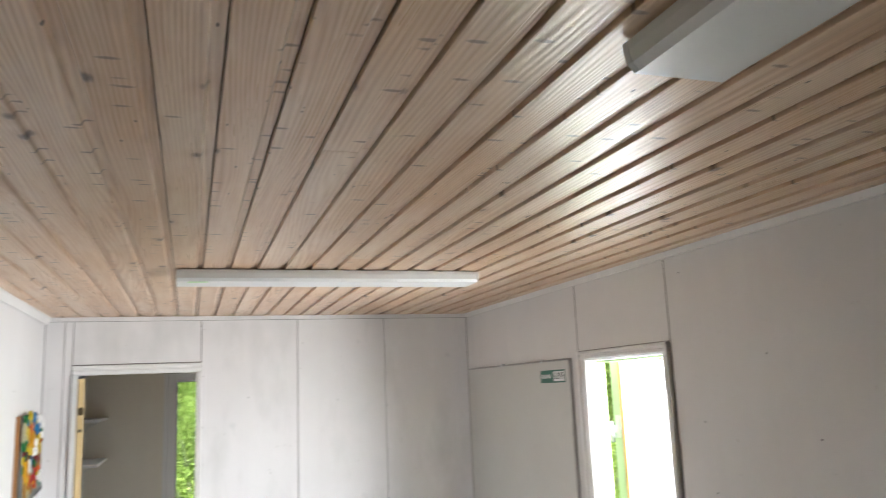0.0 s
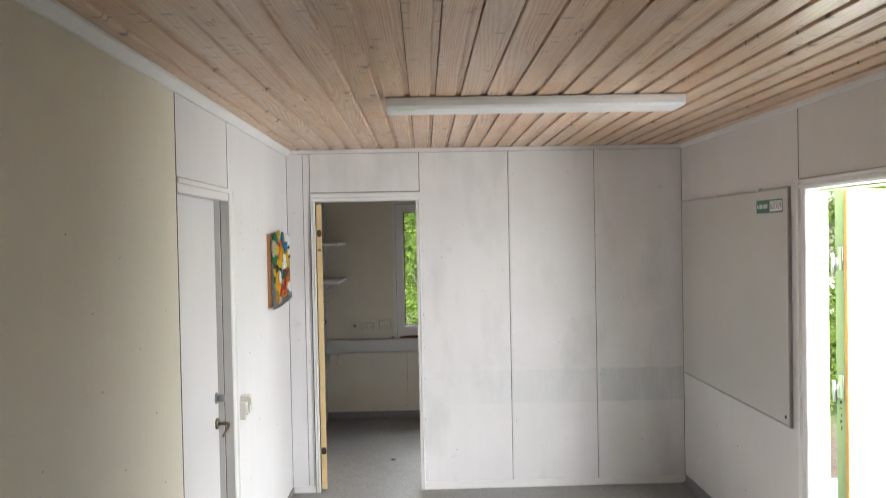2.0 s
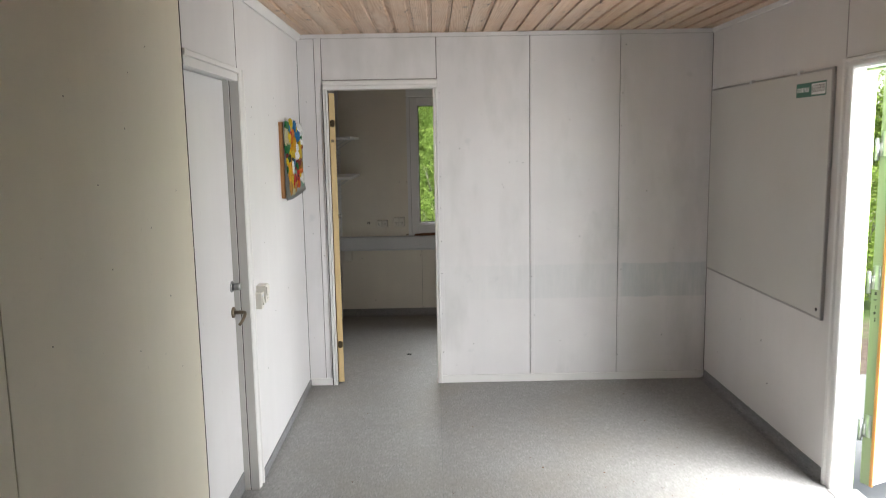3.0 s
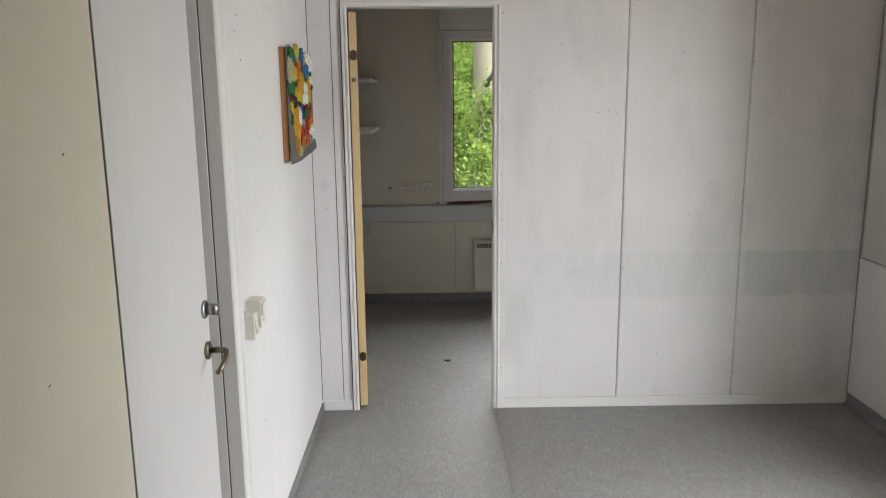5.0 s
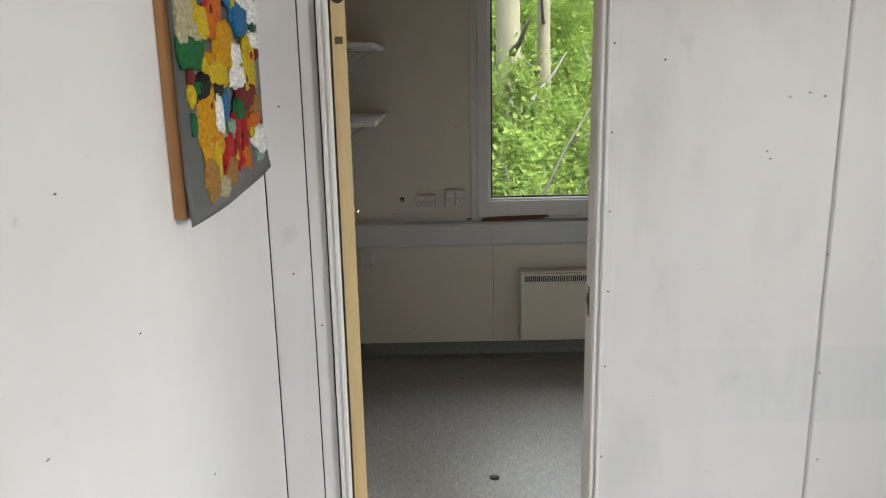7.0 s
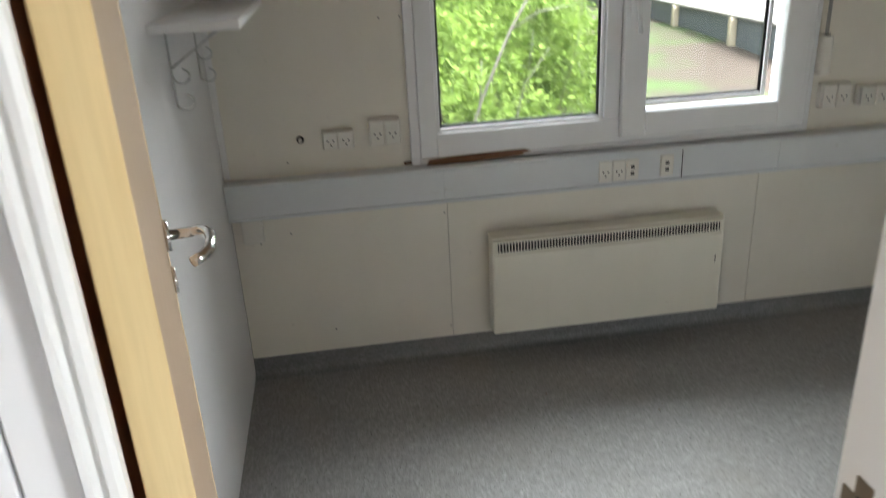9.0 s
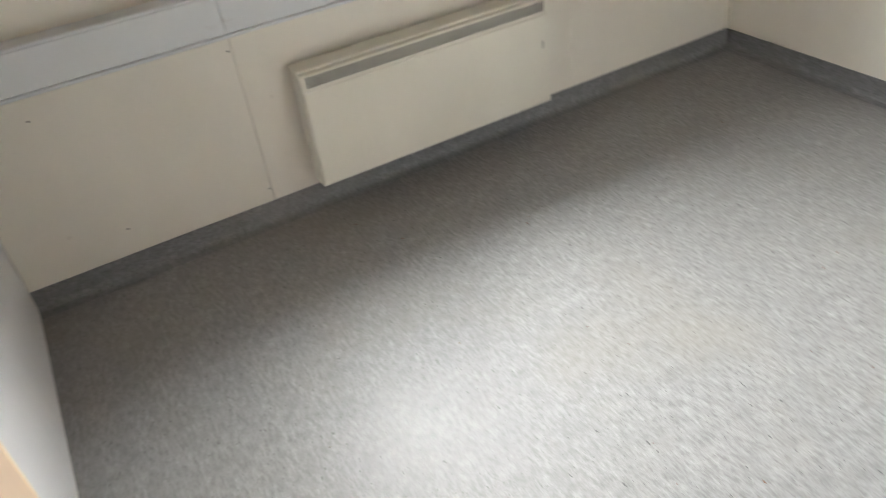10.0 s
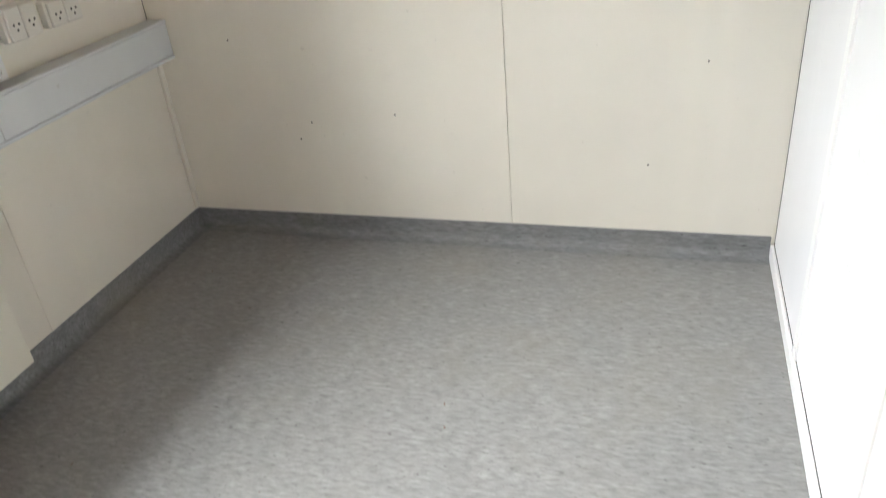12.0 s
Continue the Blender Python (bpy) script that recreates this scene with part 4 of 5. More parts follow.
# ---- whiteboard ----
def whiteboard():
    y0, y1, z0, z1 = -1.575, -0.035, 0.773, 1.955
    b = thing("whiteboard", (W1, (y0 + y1) / 2, z0), "empty grey-white whiteboard in a thin aluminium frame on the wall", "whiteboard")
    part("panel", cuboid((W1 - 0.014, y0 + 0.008, z0 + 0.008), (W1 - 0.001, y1 - 0.008, z1 - 0.008)), m_board, b)
    for a, c in (((W1 - 0.018, y0, z0), (W1 - 0.0008, y0 + 0.010, z1)), ((W1 - 0.018, y1 - 0.010, z0), (W1 - 0.0008, y1, z1)),
                 ((W1 - 0.018, y0 + 0.0101, z0), (W1 - 0.0008, y1 - 0.0101, z0 + 0.010)), ((W1 - 0.018, y0 + 0.0101, z1 - 0.010), (W1 - 0.0008, y1 - 0.0101, z1))):
        part("frame_rail", cuboid(a, c, 0.002), m_alu, b, "aluminium frame rail")
    for y in (-0.68, -1.26):
        part("clip", cuboid((W1 - 0.020, y, z1 - 0.012), (W1 - 0.0008, y + 0.03, z1 + 0.006), 0.002), m_trunk, b)
    part("screw", rod((W1 - 0.0165, y0 + 0.05, z0 + 0.045), (W1 - 0.014, y0 + 0.05, z0 + 0.045), 0.009, 12), m_ink, b)
    s = thing("number_sticker", (W1 - 0.0145, -1.37, 1.84), "small green and white sticker with the number 603909", "sticker")
    ya, yb, za, zb = -1.515, -1.222, 1.832, 1.900
    part("green_field", cuboid((W1 - 0.0152, ya, za), (W1 - 0.0142, yb, zb)), m_signgreen, s)
    part("white_field", cuboid((W1 - 0.0158, ya + 0.006, za + 0.008), (W1 - 0.0153, ya + 0.137, zb - 0.008)), m_signwhite, s)
    cu = bpy.data.curves.new("number", "FONT")
    cu.body = "603909"
    cu.size = 0.052
    cu.align_x, cu.align_y = "CENTER", "CENTER"
    tmp = bpy.data.objects.new("number", cu)
    scene.collection.objects.link(tmp)
    me = bpy.data.meshes.new_from_object(tmp.evaluated_get(bpy.context.evaluated_depsgraph_get()))
    bpy.data.objects.remove(tmp)
    bm = bmesh.new()
    bm.from_mesh(me)
    wide = max(v.co.x for v in bm.verts) - min(v.co.x for v in bm.verts)
    bmesh.ops.scale(bm, vec=(0.120 / wide, 1, 1), verts=bm.verts)
    m = Matrix(((0, 0, -1, W1 - 0.0161), (-1, 0, 0, ya + 0.0715), (0, 1, 0, (za + zb) / 2), (0, 0, 0, 1)))
    bmesh.ops.transform(bm, matrix=m, verts=bm.verts)
    part("number", bm, m_ink, s, "black number 603909")
    y = yb - 0.012
    for i, wd in enumerate((0.013, 0.010, 0.013, 0.013, 0.011, 0.012, 0.009, 0.013)):
        part("letter_bar", cuboid((W1 - 0.0156, y - wd * 0.75, za + 0.024), (W1 - 0.0153, y, zb - 0.022)), m_signwhite, s)
        y -= wd + 0.0035


whiteboard()


# ---- switches on the west wall ----
def west_switch(y, z, w, h, d, label, holes):
    s = thing("light_switch", (0, y, z), label, "switch", "switches by the side door")
    part("housing", cuboid((0.0005, y, z), (d, y + w, z + h), 0.004, 2), m_socket, s)
    if holes:
        part("cover", cuboid((d, y + 0.008, z + h * 0.45), (d + 0.006, y + w - 0.008, z + h - 0.008), 0.002), m_socket, s)
        for dy, dz in ((-0.010, 0.008), (0.010, 0.008), (0, -0.010)):
            part("pin_hole", rod((d - 0.0005, y + w / 2 + dy, z + 0.028 + dz), (d + 0.001, y + w / 2 + dy, z + 0.028 + dz), 0.0038, 8), m_dark, s)
    else:
        part("rocker", prism([(d, z + 0.018), (d + 0.009, z + 0.020), (d + 0.003, z + h / 2), (d + 0.002, z + h - 0.025), (d, z + h - 0.025)], "y", y + 0.012, y + w - 0.012), m_socket, s)
        part("label_strip", cuboid((d, y + 0.012, z + h - 0.022), (d + 0.0012, y + w - 0.012, z + h - 0.012)), m_trunk, s)


west_switch(-1.512, 0.868, 0.052, 0.080, 0.045, "cream plastic surface light switch on the wall", False)
west_switch(-1.432, 0.882, 0.070, 0.086, 0.048, "cream plastic switched wall socket beside the light switch", True)


# ---- collage picture ----
def picture():
    y0, y1, z0, z1 = -0.710, -0.095, 1.330, 1.778
    p = thing("collage_picture", (0, (y0 + y1) / 2, z0), "colourful lumpy collage on a grey board with a brown wooden frame", "picture")
    part("stretcher", joined([cuboid((0.001, y0 + 0.006, z0 + 0.01), (0.024, y0 + 0.026, z1 - 0.004), 0.001), cuboid((0.001, y1 - 0.026, z0 + 0.05), (0.024, y1 - 0.006, z1 - 0.004), 0.001),
                              cuboid((0.001, y0 + 0.0261, z1 - 0.024), (0.024, y1 - 0.0261, z1 - 0.004), 0.001), cuboid((0.001, y0 + 0.0261, z0 + 0.05), (0.024, y1 - 0.0261, z0 + 0.07), 0.001)]), m_frame, p, "brown wooden stretcher")
    grey = paint("grey_card", (0.24, 0.25, 0.25), 0.45, 0.08)
    bm = bmesh.new()
    nu, nv = 24, 18
    rows = []
    for i in range(nu + 1):
        col = []
        for j in range(nv + 1):
            u, v = i / nu, j / nv
            low = z0 - 0.004 + 0.055 * max(0, u - 0.35) ** 1.4
            curl = 0.012 * max(0, 0.18 - v) / 0.18 * (0.4 + 0.6 * u)
            col.append(bm.verts.new((0.0275 + curl + 0.002 * math.sin(9 * u), y0 + u * (y1 - y0), low + v * (z1 - low))))
        rows.append(col)
    for i in range(nu):
        for j in range(nv):
            bm.faces.new((rows[i][j], rows[i + 1][j], rows[i + 1][j + 1], rows[i][j + 1]))
    bmesh.ops.solidify(bm, geom=list(bm.faces), thickness=0.003)
    bmesh.ops.recalc_face_normals(bm, faces=bm.faces)
    part("board", bm, grey, p, "grey curled card", True)
    hues = {"g": (0.02, 0.17, 0.05), "y": (0.75, 0.55, 0.02), "b": (0.03, 0.20, 0.45), "w": (0.78, 0.78, 0.77), "o": (0.72, 0.17, 0.02), "a": (0.72, 0.36, 0.01), "k": (0.015, 0.015, 0.015),
            "d": (0.22, 0.03, 0.03), "r": (0.50, 0.015, 0.02), "m": (0.30, 0.48, 0.38), "s": (0.42, 0.22, 0.05), "c": (0.55, 0.50, 0.32)}
    mats = {}
    for c, h in hues.items():
        h = h if c == "w" else tint(h, 0.72)
        m = mat("thick_paint_" + {"g": "green", "y": "yellow", "b": "blue", "w": "white", "o": "orange", "a": "amber", "k": "black", "d": "dark_red", "r": "red", "m": "mint", "s": "speckled", "c": "straw"}[c], h, 0.65)
        n = Nodes(m)
        n.b.inputs["Specular IOR Level"].default_value = 0.2
        f = n.noise(n.position(), 130, 3)
        n.colour(n.mix(n.grey(f, 0.35, 0.7), tint(h, 0.7), tint(h, 1.25)))
        n.bump(f, 0.6, 0.004)
        mats[c] = m
    spots = ("g.16.07.09.05 y.35.05.07.06 b.55.05.06.05 w.78.06.10.04 w.88.12.07.04 b.70.17.10.06 o.38.17.09.07 c.10.17.07.06 y.24.22.07.05 a.48.30.10.07 g.14.33.11.05 y.80.38.09.10 w.60.34.06.04 "
             "w.62.44.07.04 w.88.26.06.03 y.38.43.12.04 k.22.48.08.04 k.36.51.06.04 d.74.53.13.05 a.24.62.08.11 b.44.57.04.05 g.62.60.06.04 s.84.58.07.04 o.82.66.09.03 m.46.68.09.03 w.34.60.03.06 "
             "r.44.76.06.08 r.56.74.05.09 r.66.71.04.07 w.86.75.08.04 w.90.80.07.03 m.88.85.07.03 o.68.82.04.05 y.30.77.04.08 s.24.87.07.07 s.46.86.07.05 c.36.92.06.03 a.34.70.05.05 c.18.26.06.03 r.30.12.03.03 c.08.26.05.05").split()
    rs = random.Random(2)
    for _ in range(34):
        spots.append("%s.%02d.%02d.%02d.%02d" % (rs.choice("ygobrakdyg"), rs.randint(8, 92), rs.randint(5, 92), rs.randint(2, 4), rs.randint(2, 3)))
    for i, sp in enumerate(spots):
        c, u, v, du, dv = sp.split(".")
        u, v, du, dv = (int(q) / 100 for q in (u, v, du, dv))
        bm = bmesh.new()
        bmesh.ops.create_icosphere(bm, subdivisions=3 if i < 41 else 2, radius=1)
        for q in bm.verts:
            d = 1 + 0.30 * noise.noise(q.co * 1.9 + Vector((i * 3.1, 0, 0))) + 0.16 * noise.noise(q.co * 5 + Vector((0, i * 2.3, 0)))
            sq = q.co.copy()
            q.co = Vector((max(sq.x, -0.2) * (0.014 if c == "w" else 0.008) * d, (abs(sq.y) ** 0.55) * math.copysign(1, sq.y) * du * 0.66 * d, (abs(sq.z) ** 0.55) * math.copysign(1, sq.z) * dv * 0.68 * d))
        bmesh.ops.translate(bm, vec=(0.030, y0 + u * (y1 - y0), z1 - v * (z1 - z0)), verts=bm.verts)
        part("paint_patch", bm, mats[c], p, "", True)


picture()

# ---- small marks and screw heads ----
random.seed(4)
spots = []
for x in (0.898, 0.918):
    for z in (0.23, 0.48, 0.75, 1.0, 1.2, 1.43, 1.66, 1.95, 2.27):
        spots.append(((x + random.uniform(-0.004, 0.004), -0.0035 if x > 0.91 else -0.001, z + random.uniform(-0.02, 0.02)), "y"))
for x in (1.53, 2.13):
    for z in (0.16, 0.42, 0.72, 1.1, 1.4, 1.75, 2.0, 2.2):
        if random.random() < 0.75:
            spots.append(((x + random.uniform(-0.02, 0.02), -0.0035, z + random.uniform(-0.06, 0.06)), "y"))
for x, z in ((1.05, 1.60), (1.34, 1.34), (1.38, 1.50), (1.43, 1.51), (1.47, 1.50), (1.33, 1.36), (1.78, 1.78), (1.85, 1.0), (1.72, 0.28), (2.3, 1.3), (1.13, 0.27), (2.42, 0.31), (1.2, 1.82), (0.05, 1.5), (0.06, 1.05), (0.13, 0.9), (0.05, 1.92)):
    spots.append(((x, -0.0008, z), "y"))
screws(part_wall, spots, 0.0026)
spots = []
for y, z in ((-3.25, 1.77), (-3.1, 1.55), (-2.9, 1.70), (-3.05, 1.32), (-2.75, 1.40), (-2.62, 1.16), (-2.9, 1.05), (-2.7, 1.95), (-3.2, 0.7), (-2.5, 1.5), (-2.55, 0.9), (-3.4, 1.2), (-2.85, 1.86)):
    spots.append(((0.0045, y, z), "x"))
for y, z in ((-1.35, 1.78), (-1.33, 1.83), (-1.30, 1.70), (-0.95, 1.80), (-0.80, 1.90), (-0.76, 1.86), (-1.1, 1.45), (-0.9, 1.2), (-1.0, 0.75), (-0.62, 0.8), (-1.2, 1.15), (-0.5, 0.6), (-1.25, 0.5)):
    spots.append(((0.0005, y, z), "x"))
screws(west, spots, 0.0016)
spots = [((W1 - 0.0005, y, z), "x") for y, z in ((-2.63, 1.66), (-2.66, 1.40), (-3.2, 1.62), (-0.25, 0.25), (-0.6, 0.55), (-1.0, 0.28), (-0.9, 0.5), (-2.55, 2.25), (-3.0, 1.9))]
screws(east, spots, 0.0032)
spots = [((W2 - 0.0005, y, z), "x") for y, z in ((1.55, 0.42), (1.60, 0.36), (1.25, 0.45), (0.45, 0.3), (1.8, 0.7), (0.3, 0.62))]
screws(east, spots, 0.003)
hole = thing("floor_plug", (0.657, 0.727, 0), "round black plug in the vinyl floor", "floor plug")
part("ring", rod((0.657, 0.727, -0.001), (0.657, 0.727, 0.002), 0.020, 20), m_ink, hole, "", True)

grit = bmesh.new()
random.seed(11)
for i in range(128):
    if i < 95:
        x, y = random.uniform(0.15, 2.6), random.uniform(-2.6, -0.15)
        if i < 45:
            x, y = random.gauss(1.8, 0.45), random.gauss(-1.8, 0.4)
    else:
        x, y = random.uniform(0.3, 2.6), random.uniform(0.3, 1.9)
    r = random.choice((0.002, 0.003, 0.003, 0.004, 0.005)) if i < 95 else random.choice((0.0015, 0.002, 0.003))
    c = bmesh.ops.create_icosphere(grit, subdivisions=1, radius=r)["verts"]
    a = random.uniform(0, 3.1)
    for v in c:
        u, w = v.co.x * random.uniform(0.8, 2.2), v.co.y * random.uniform(0.5, 0.9)
        v.co = Vector((x + u * math.cos(a) - w * math.sin(a), y + u * math.sin(a) + w * math.cos(a), r * 0.25 + v.co.z * 0.35))
g = new("floor_grit", mesh_of("floor_grit", grit, m_rot))
tagged(g, "scattered dark crumbs of dirt on the vinyl floor", "dirt", kind="stuff")

# ---- outside ----
GZ = -0.45


def ground():
    bm = bmesh.new()
    bmesh.ops.create_grid(bm, x_segments=120, y_segments=120, size=1)
    for v in bm.verts:
        x, y = v.co.x, v.co.y
        X, Y = math.copysign(abs(x) ** 2.6, x) * 900, math.copysign(abs(y) ** 2.6, y) * 900
        near = min(1, max(0, (math.hypot(X - 1, Y + 2) - 6) / 8))
        v.co = (X, Y, GZ + near * 0.25 * noise.noise(Vector((X * 0.15, Y * 0.15, 0))))
    structure("ground", bm, m_ground, "leaf-littered woodland ground with patches of grass", True)


ground()


def slab():
    s = structure("pavement", cuboid((W1 + 0.13, -4.2, GZ - 0.05), (W1 + 2.8, 0.4, -0.13), 0.01), m_concrete, "grey concrete landing outside the door")


slab()


def leaf_cloud(name, seed, count, size, shape):
    """Many small bent leaves gathered in clumps; shape(rng) gives a clump's middle and spread."""
    rng = np.random.default_rng(seed)
    clumps = np.array([shape(rng) for _ in range(max(12, count // 45))])
    pick = rng.integers(0, len(clumps), count)
    c = clumps[pick, :3] + rng.normal(0, 1, (count, 3)) * clumps[pick, 3:4]
    s = size * rng.uniform(0.6, 1.35, (count, 1))
    d = rng.normal(0, 1, (count, 3))
    d[:, 2] *= 0.6
    d /= np.linalg.norm(d, axis=1, keepdims=True)
    n = rng.normal(0, 1, (count, 3)) + np.array([0, 0, 0.9])
    w = np.cross(d, n)
    w /= np.linalg.norm(w, axis=1, keepdims=True)
    up = np.cross(w, d)
    v = np.stack([c - d * s * 0.5, c + w * s * 0.28 + up * s * 0.08, c + d * s * 0.55, c - w * s * 0.28 + up * s * 0.08], axis=1).reshape(-1, 3)
    v[:, 2] = np.maximum(v[:, 2], 0.02)
    f = np.arange(count * 4).reshape(-1, 4)
    me = bpy.data.meshes.new(name)
    me.from_pydata(v.tolist(), [], f.tolist())
    return me


def bush_shape(w, h):
    def shape(r):
        a, q = r.uniform(0, 2 * math.pi), math.sqrt(r.uniform(0, 1))
        z = r.uniform(0.04, 1) ** 0.8
        rad = w * q * (1.05 - 0.55 * z) * (0.8 + 0.3 * math.sin(3 * a + 1.3))
        return (rad * math.cos(a), rad * math.sin(a), h * z * (0.8 + 0.25 * math.sin(2 * a)), r.uniform(0.05, 0.14))
    return shape


def crown_shape(w, z0, z1):
    def shape(r):
        a, q = r.uniform(0, 2 * math.pi), r.uniform(0.15, 1) ** 0.6
        z = r.uniform(0, 1)
        rad = w * q * math.sin(math.pi * (0.12 + 0.8 * z)) * (0.75 + 0.4 * math.sin(2.3 * a + 5 * z))
        return (rad * math.cos(a), rad * math.sin(a), z0 + (z1 - z0) * z, r.uniform(0.10, 0.3))
    return shape


def stems(seed, n, h, w):
    rng = random.Random(seed)
    out = []
    for _ in range(n):
        a = rng.uniform(0, 6.28)
        pts, x, y = [], 0.12 * math.cos(a), 0.12 * math.sin(a)
        for i in range(6):
            t = i / 5
            pts.append((x + w * 0.55 * t * math.cos(a) + rng.uniform(-0.03, 0.03), y + w * 0.55 * t * math.sin(a) + rng.uniform(-0.03, 0.03), h * 0.85 * t))
        out.append(tube(pts, rng.uniform(0.008, 0.016), 5, 0.3))
    return joined(out)


def shrub(seed, w, h, count, material, loc, rz=0, sc=1.0):
    b = thing("shrub", (0, 0, 0), "dense spring-green shrub with small leaves and thin stems", "shrub", "shrubs outside the window")
    me = leaf_cloud("foliage", seed, count, 0.062, bush_shape(w, h))
    me.materials.append(material)
    f = new("foliage", me)
    f.parent = b
    part("stems", stems(seed, 9, h, w), m_twig, b, "", True)
    b.matrix_world = pose(*loc, 0, 0, rz) @ Matrix.Scale(sc, 4)
    return b


def tree(seed, loc, r, h, lean, crown, count, name="tree", label="tall tree with smooth pale bark and fresh green leaves"):
    t = thing(name, (0, 0, 0), label, "tree", "trees outside the window")
    rng = random.Random(seed)
    pts = []
    for i in range(13):
        k = i / 12
        pts.append((lean[0] * k * h + 0.05 * math.sin(5 * k + seed), lean[1] * k * h + 0.04 * math.sin(4 * k), -0.1 + h * k))
    part("trunk", tube(pts, r, 16, 0.25), m_birch, t, "smooth pale trunk with dark marks", True)
    limbs = []
    for i in range(9):
        k = 0.22 + 0.08 * i
        b = Vector(pts[min(12, int(k * 12))])
        a = rng.uniform(0, 6.28)
        ln = crown[0] * rng.uniform(0.5, 0.9)
        limbs.append([b + Vector((math.cos(a) * ln * s, math.sin(a) * ln * s, ln * 0.6 * s ** 1.5 + rng.uniform(-0.05, 0.05))) for s in (0, 0.25, 0.5, 0.75, 1)])
    for p in limbs:
        part("limb", tube(p, r * 0.28, 7, 0.2), m_twig, t, "", True)
    me = leaf_cloud("crown", seed + 50, count, 0.085, crown_shape(*crown))
    me.materials.append(m_leaf)
    c = new("crown", me)
    c.parent = t
    t.matrix_world = pose(*loc)
    return t


random.seed(7)
tree(1, (1.30, 8.0, GZ), 0.20, 9, (0.006, 0.01), (1.6, 4.2, 8.6), 2500)
tree(2, (1.90, 9.0, GZ), 0.12, 8, (0.02, 0.0), (1.5, 3.4, 7.4), 2500)
s1 = shrub(3, 0.95, 1.45, 9000, m_leaf, (1.25, 4.9, GZ), 20)
s2 = shrub(4, 1.1, 1.5, 10000, m_leaf, (2.0, 5.9, GZ), 80)
SH = ((0.2, 5.6, 1.0), (-1.0, 6.4, 1.1), (1.1, 6.6, 1.05), (-0.3, 7.8, 1.2), (2.4, 7.6, 1.1), (0.6, 9.0, 1.5), (-2.0, 9.5, 1.5), (2.4, 10.4, 1.45), (3.6, 12.5, 1.3), (1.4, 12.5, 1.9), (-0.6, 12.0, 1.9), (-3.0, 13.0, 2.0),
      (3.4, 17.0, 2.1), (0.8, 17.0, 2.4), (-2.2, 17.5, 2.4), (5.6, 26.0, 2.6), (2.4, 22.5, 2.8), (-0.8, 23, 2.9), (9.0, 33.0, 3.0), (13.5, 35.0, 3.2), (18.0, 34.0, 3.0), (23.0, 33.0, 3.2), (5.0, 34.0, 3.4))
for i, (x, y, s) in enumerate(SH):
    copy_thing(s1 if i % 2 else s2, pose(x, y, GZ, 0, 0, 47 * i)).scale = (s, s, s * (1.0 + 0.15 * (i % 3)))
t3 = tree(5, (4.0, 15.0, GZ), 0.10, 5.2, (-0.01, 0.01), (2.0, 0.8, 5.2), 11000)
for i, (x, y, s) in enumerate(((0.5, 14.0, 1.0), (-2.5, 12.5, 1.1), (-0.9, 18.5, 1.2), (2.2, 19.5, 1.25), (6.4, 24.0, 1.3), (4.2, 28.0, 1.4), (-3.6, 21.0, 1.4), (9.8, 36.0, 1.5), (15.0, 38.0, 1.6), (20.0, 37.0, 1.5), (26.0, 36.0, 1.6), (1.0, 30.0, 1.7), (-4.0, 30.0, 1.7), (7.0, 40.0, 1.8))):
    copy_thing(t3, pose(x, y, GZ, 0, 0, 71 * i)).scale = (s, s, s)
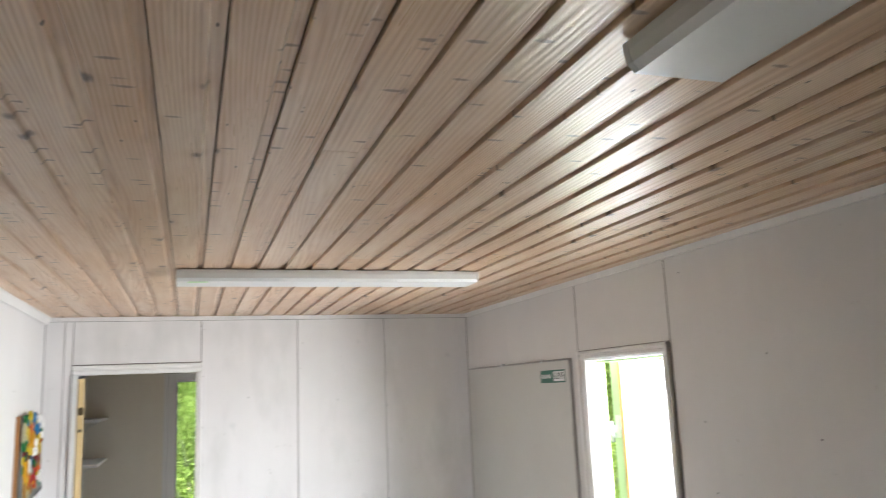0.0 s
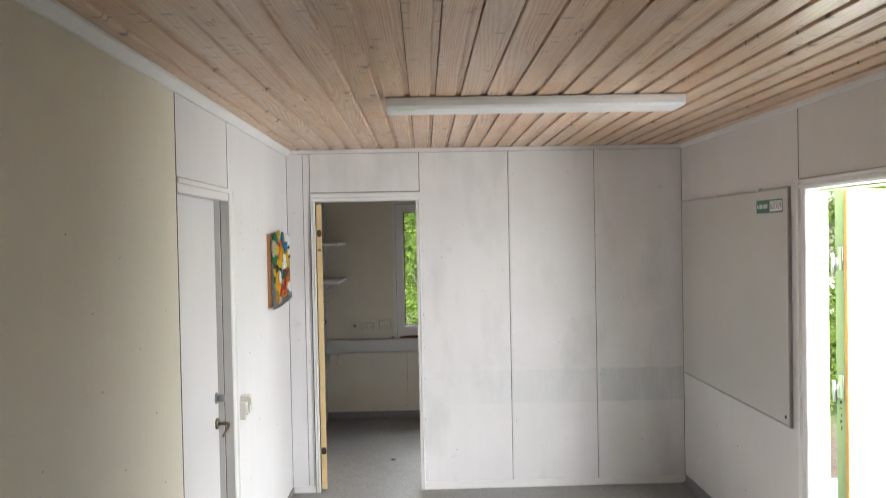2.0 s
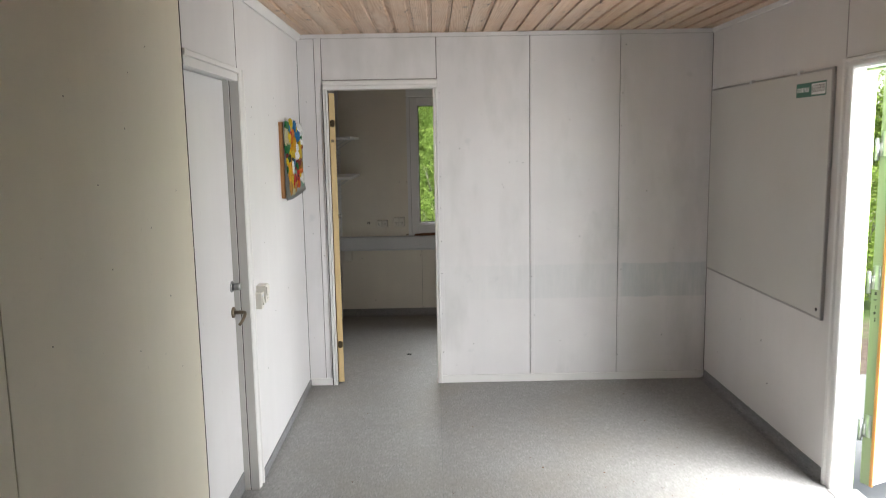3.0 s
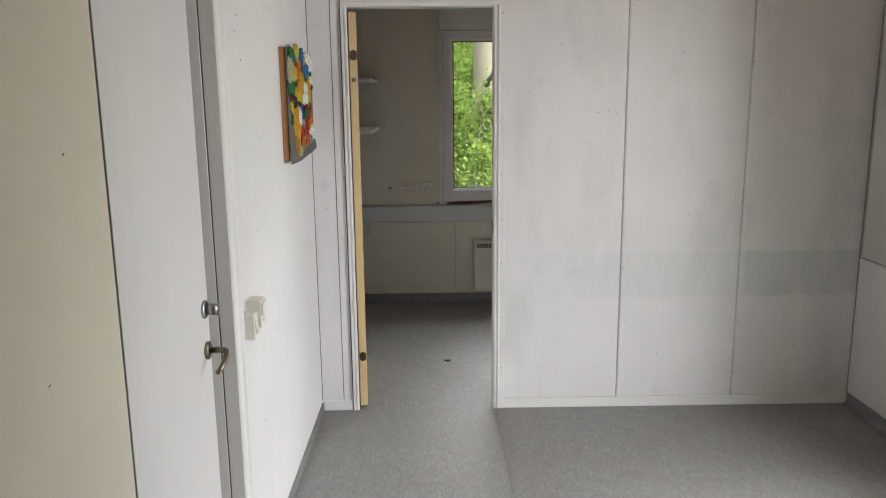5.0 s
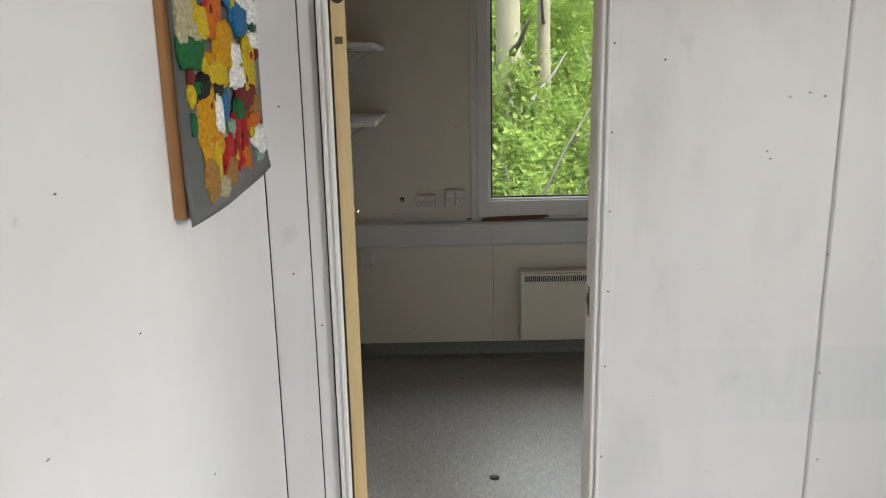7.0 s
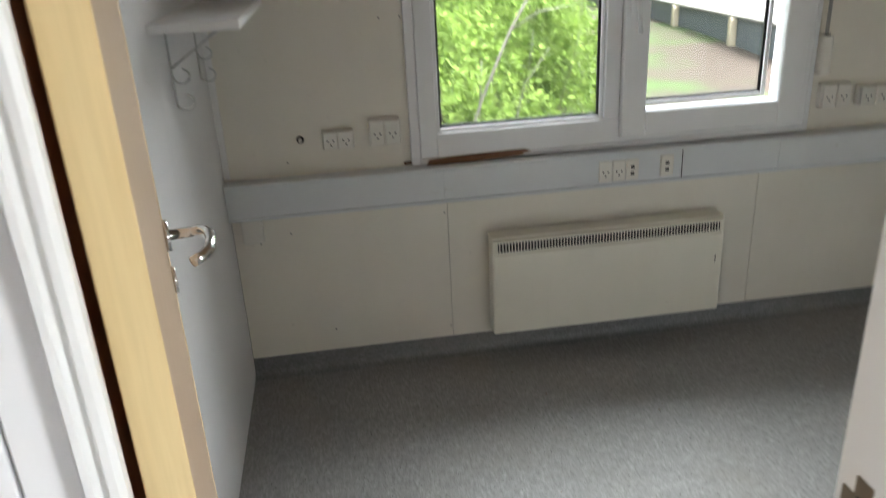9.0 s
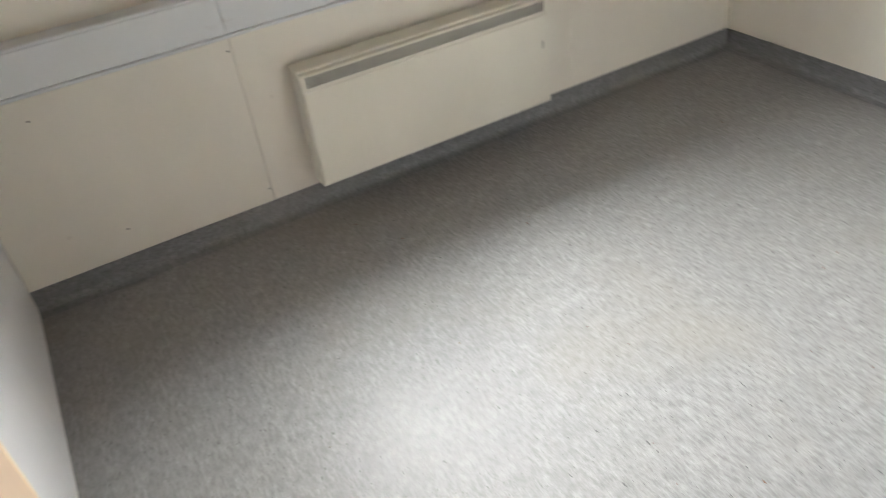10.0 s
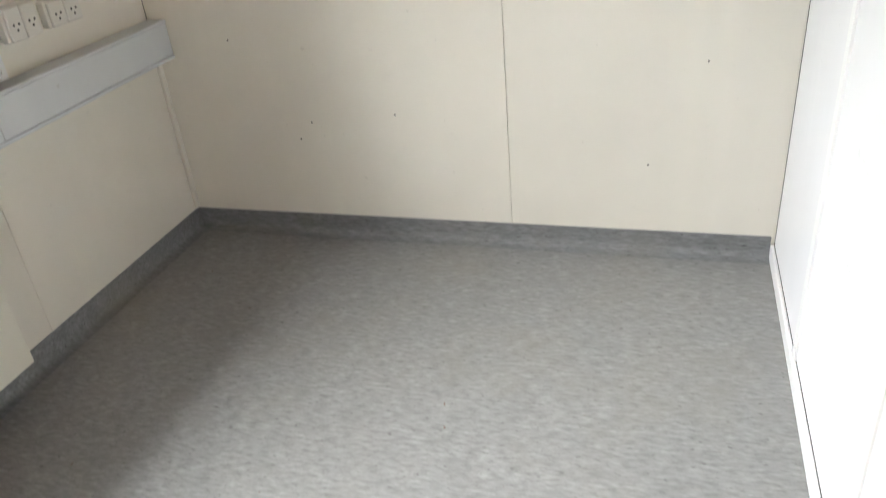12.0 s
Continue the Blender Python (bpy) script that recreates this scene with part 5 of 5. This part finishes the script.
# east side, through the outer door
for i, (x, y, s) in enumerate(((7.5, 1.5, 1.4), (9.0, 4.0, 1.6), (8.5, -0.8, 1.5), (11.5, 7.0, 1.9), (6.0, 4.5, 1.1), (12.0, 2.0, 2.2))):
    copy_thing(s1 if i % 2 else s2, pose(x, y, GZ, 0, 0, 33 * i)).scale = (s, s, s)
br = thing("leaning_branch", (1.1, 4.2, GZ), "thin grey bare branch leaning among the shrubs", "branch")
part("stem", tube([(1.0, 4.1, GZ), (1.12, 4.15, 0.1), (1.30, 4.2, 0.55), (1.50, 4.25, 0.95), (1.74, 4.3, 1.32), (1.95, 4.35, 1.60), (2.15, 4.4, 1.95)], 0.014, 8, 0.4), m_twig, br, "", True)
part("twig", tube([(1.50, 4.25, 0.95), (1.7, 4.3, 1.05), (1.95, 4.35, 1.07)], 0.008, 6, 0.4), m_twig, br, "", True)
part("twig", tube([(1.74, 4.3, 1.32), (1.70, 4.3, 1.55), (1.62, 4.3, 1.75)], 0.008, 6, 0.4), m_twig, br, "", True)


# raised terrace beyond the shrubs
def terrace():
    t = thing("terrace", (9, 16, GZ), "raised bleached timber terrace with a grey concrete edge", "terrace")
    org = Vector((7.2, 12.5, 0))
    d = Vector((0.28, 6.2, 0)).normalized()
    e = Vector((d.y, -d.x, 0))

    def slab_at(u0, u1, v0, v1, z0, z1):
        bm = cuboid((u0, v0, z0), (u1, v1, z1), 0.01)
        for v in bm.verts:
            v.co = org + d * v.co.x + e * v.co.y + Vector((0, 0, v.co.z))
        return bm
    part("retaining_wall", slab_at(-3.2, 9.5, 0.03, 0.14, GZ - 0.1, -0.02), m_concrete, t, "stained grey concrete edge")
    part("retaining_wall", slab_at(-3.2, -3.05, 0.141, 9.0, GZ - 0.1, -0.02), m_concrete, t)
    for i in range(60):
        u = -3.2 + 0.21 * i
        part("deck_board", slab_at(u, u + 0.2, -0.02, 9.0, -0.019, 0.03), m_deck, t)
    for u in (-3.0, -0.6, 1.9, 4.4, 6.9, 9.4):
        part("post", slab_at(u, u + 0.11, -0.09, 0.028, GZ - 0.1, -0.022), m_post, t, "pale timber post")
    f = thing("garden_fence", (9, 22, 0), "pale timber fence panel with tall posts at the terrace end", "fence")
    for v in (0.3, 2.6):
        part("post", slab_at(9.55, 9.70, v, v + 0.14, GZ, 2.2), m_post, f)
    for z in (0.05, 0.26, 0.47):
        part("board", slab_at(9.71, 9.74, -3.0, 2.6, z, z + 0.20), m_concrete, f)


terrace()
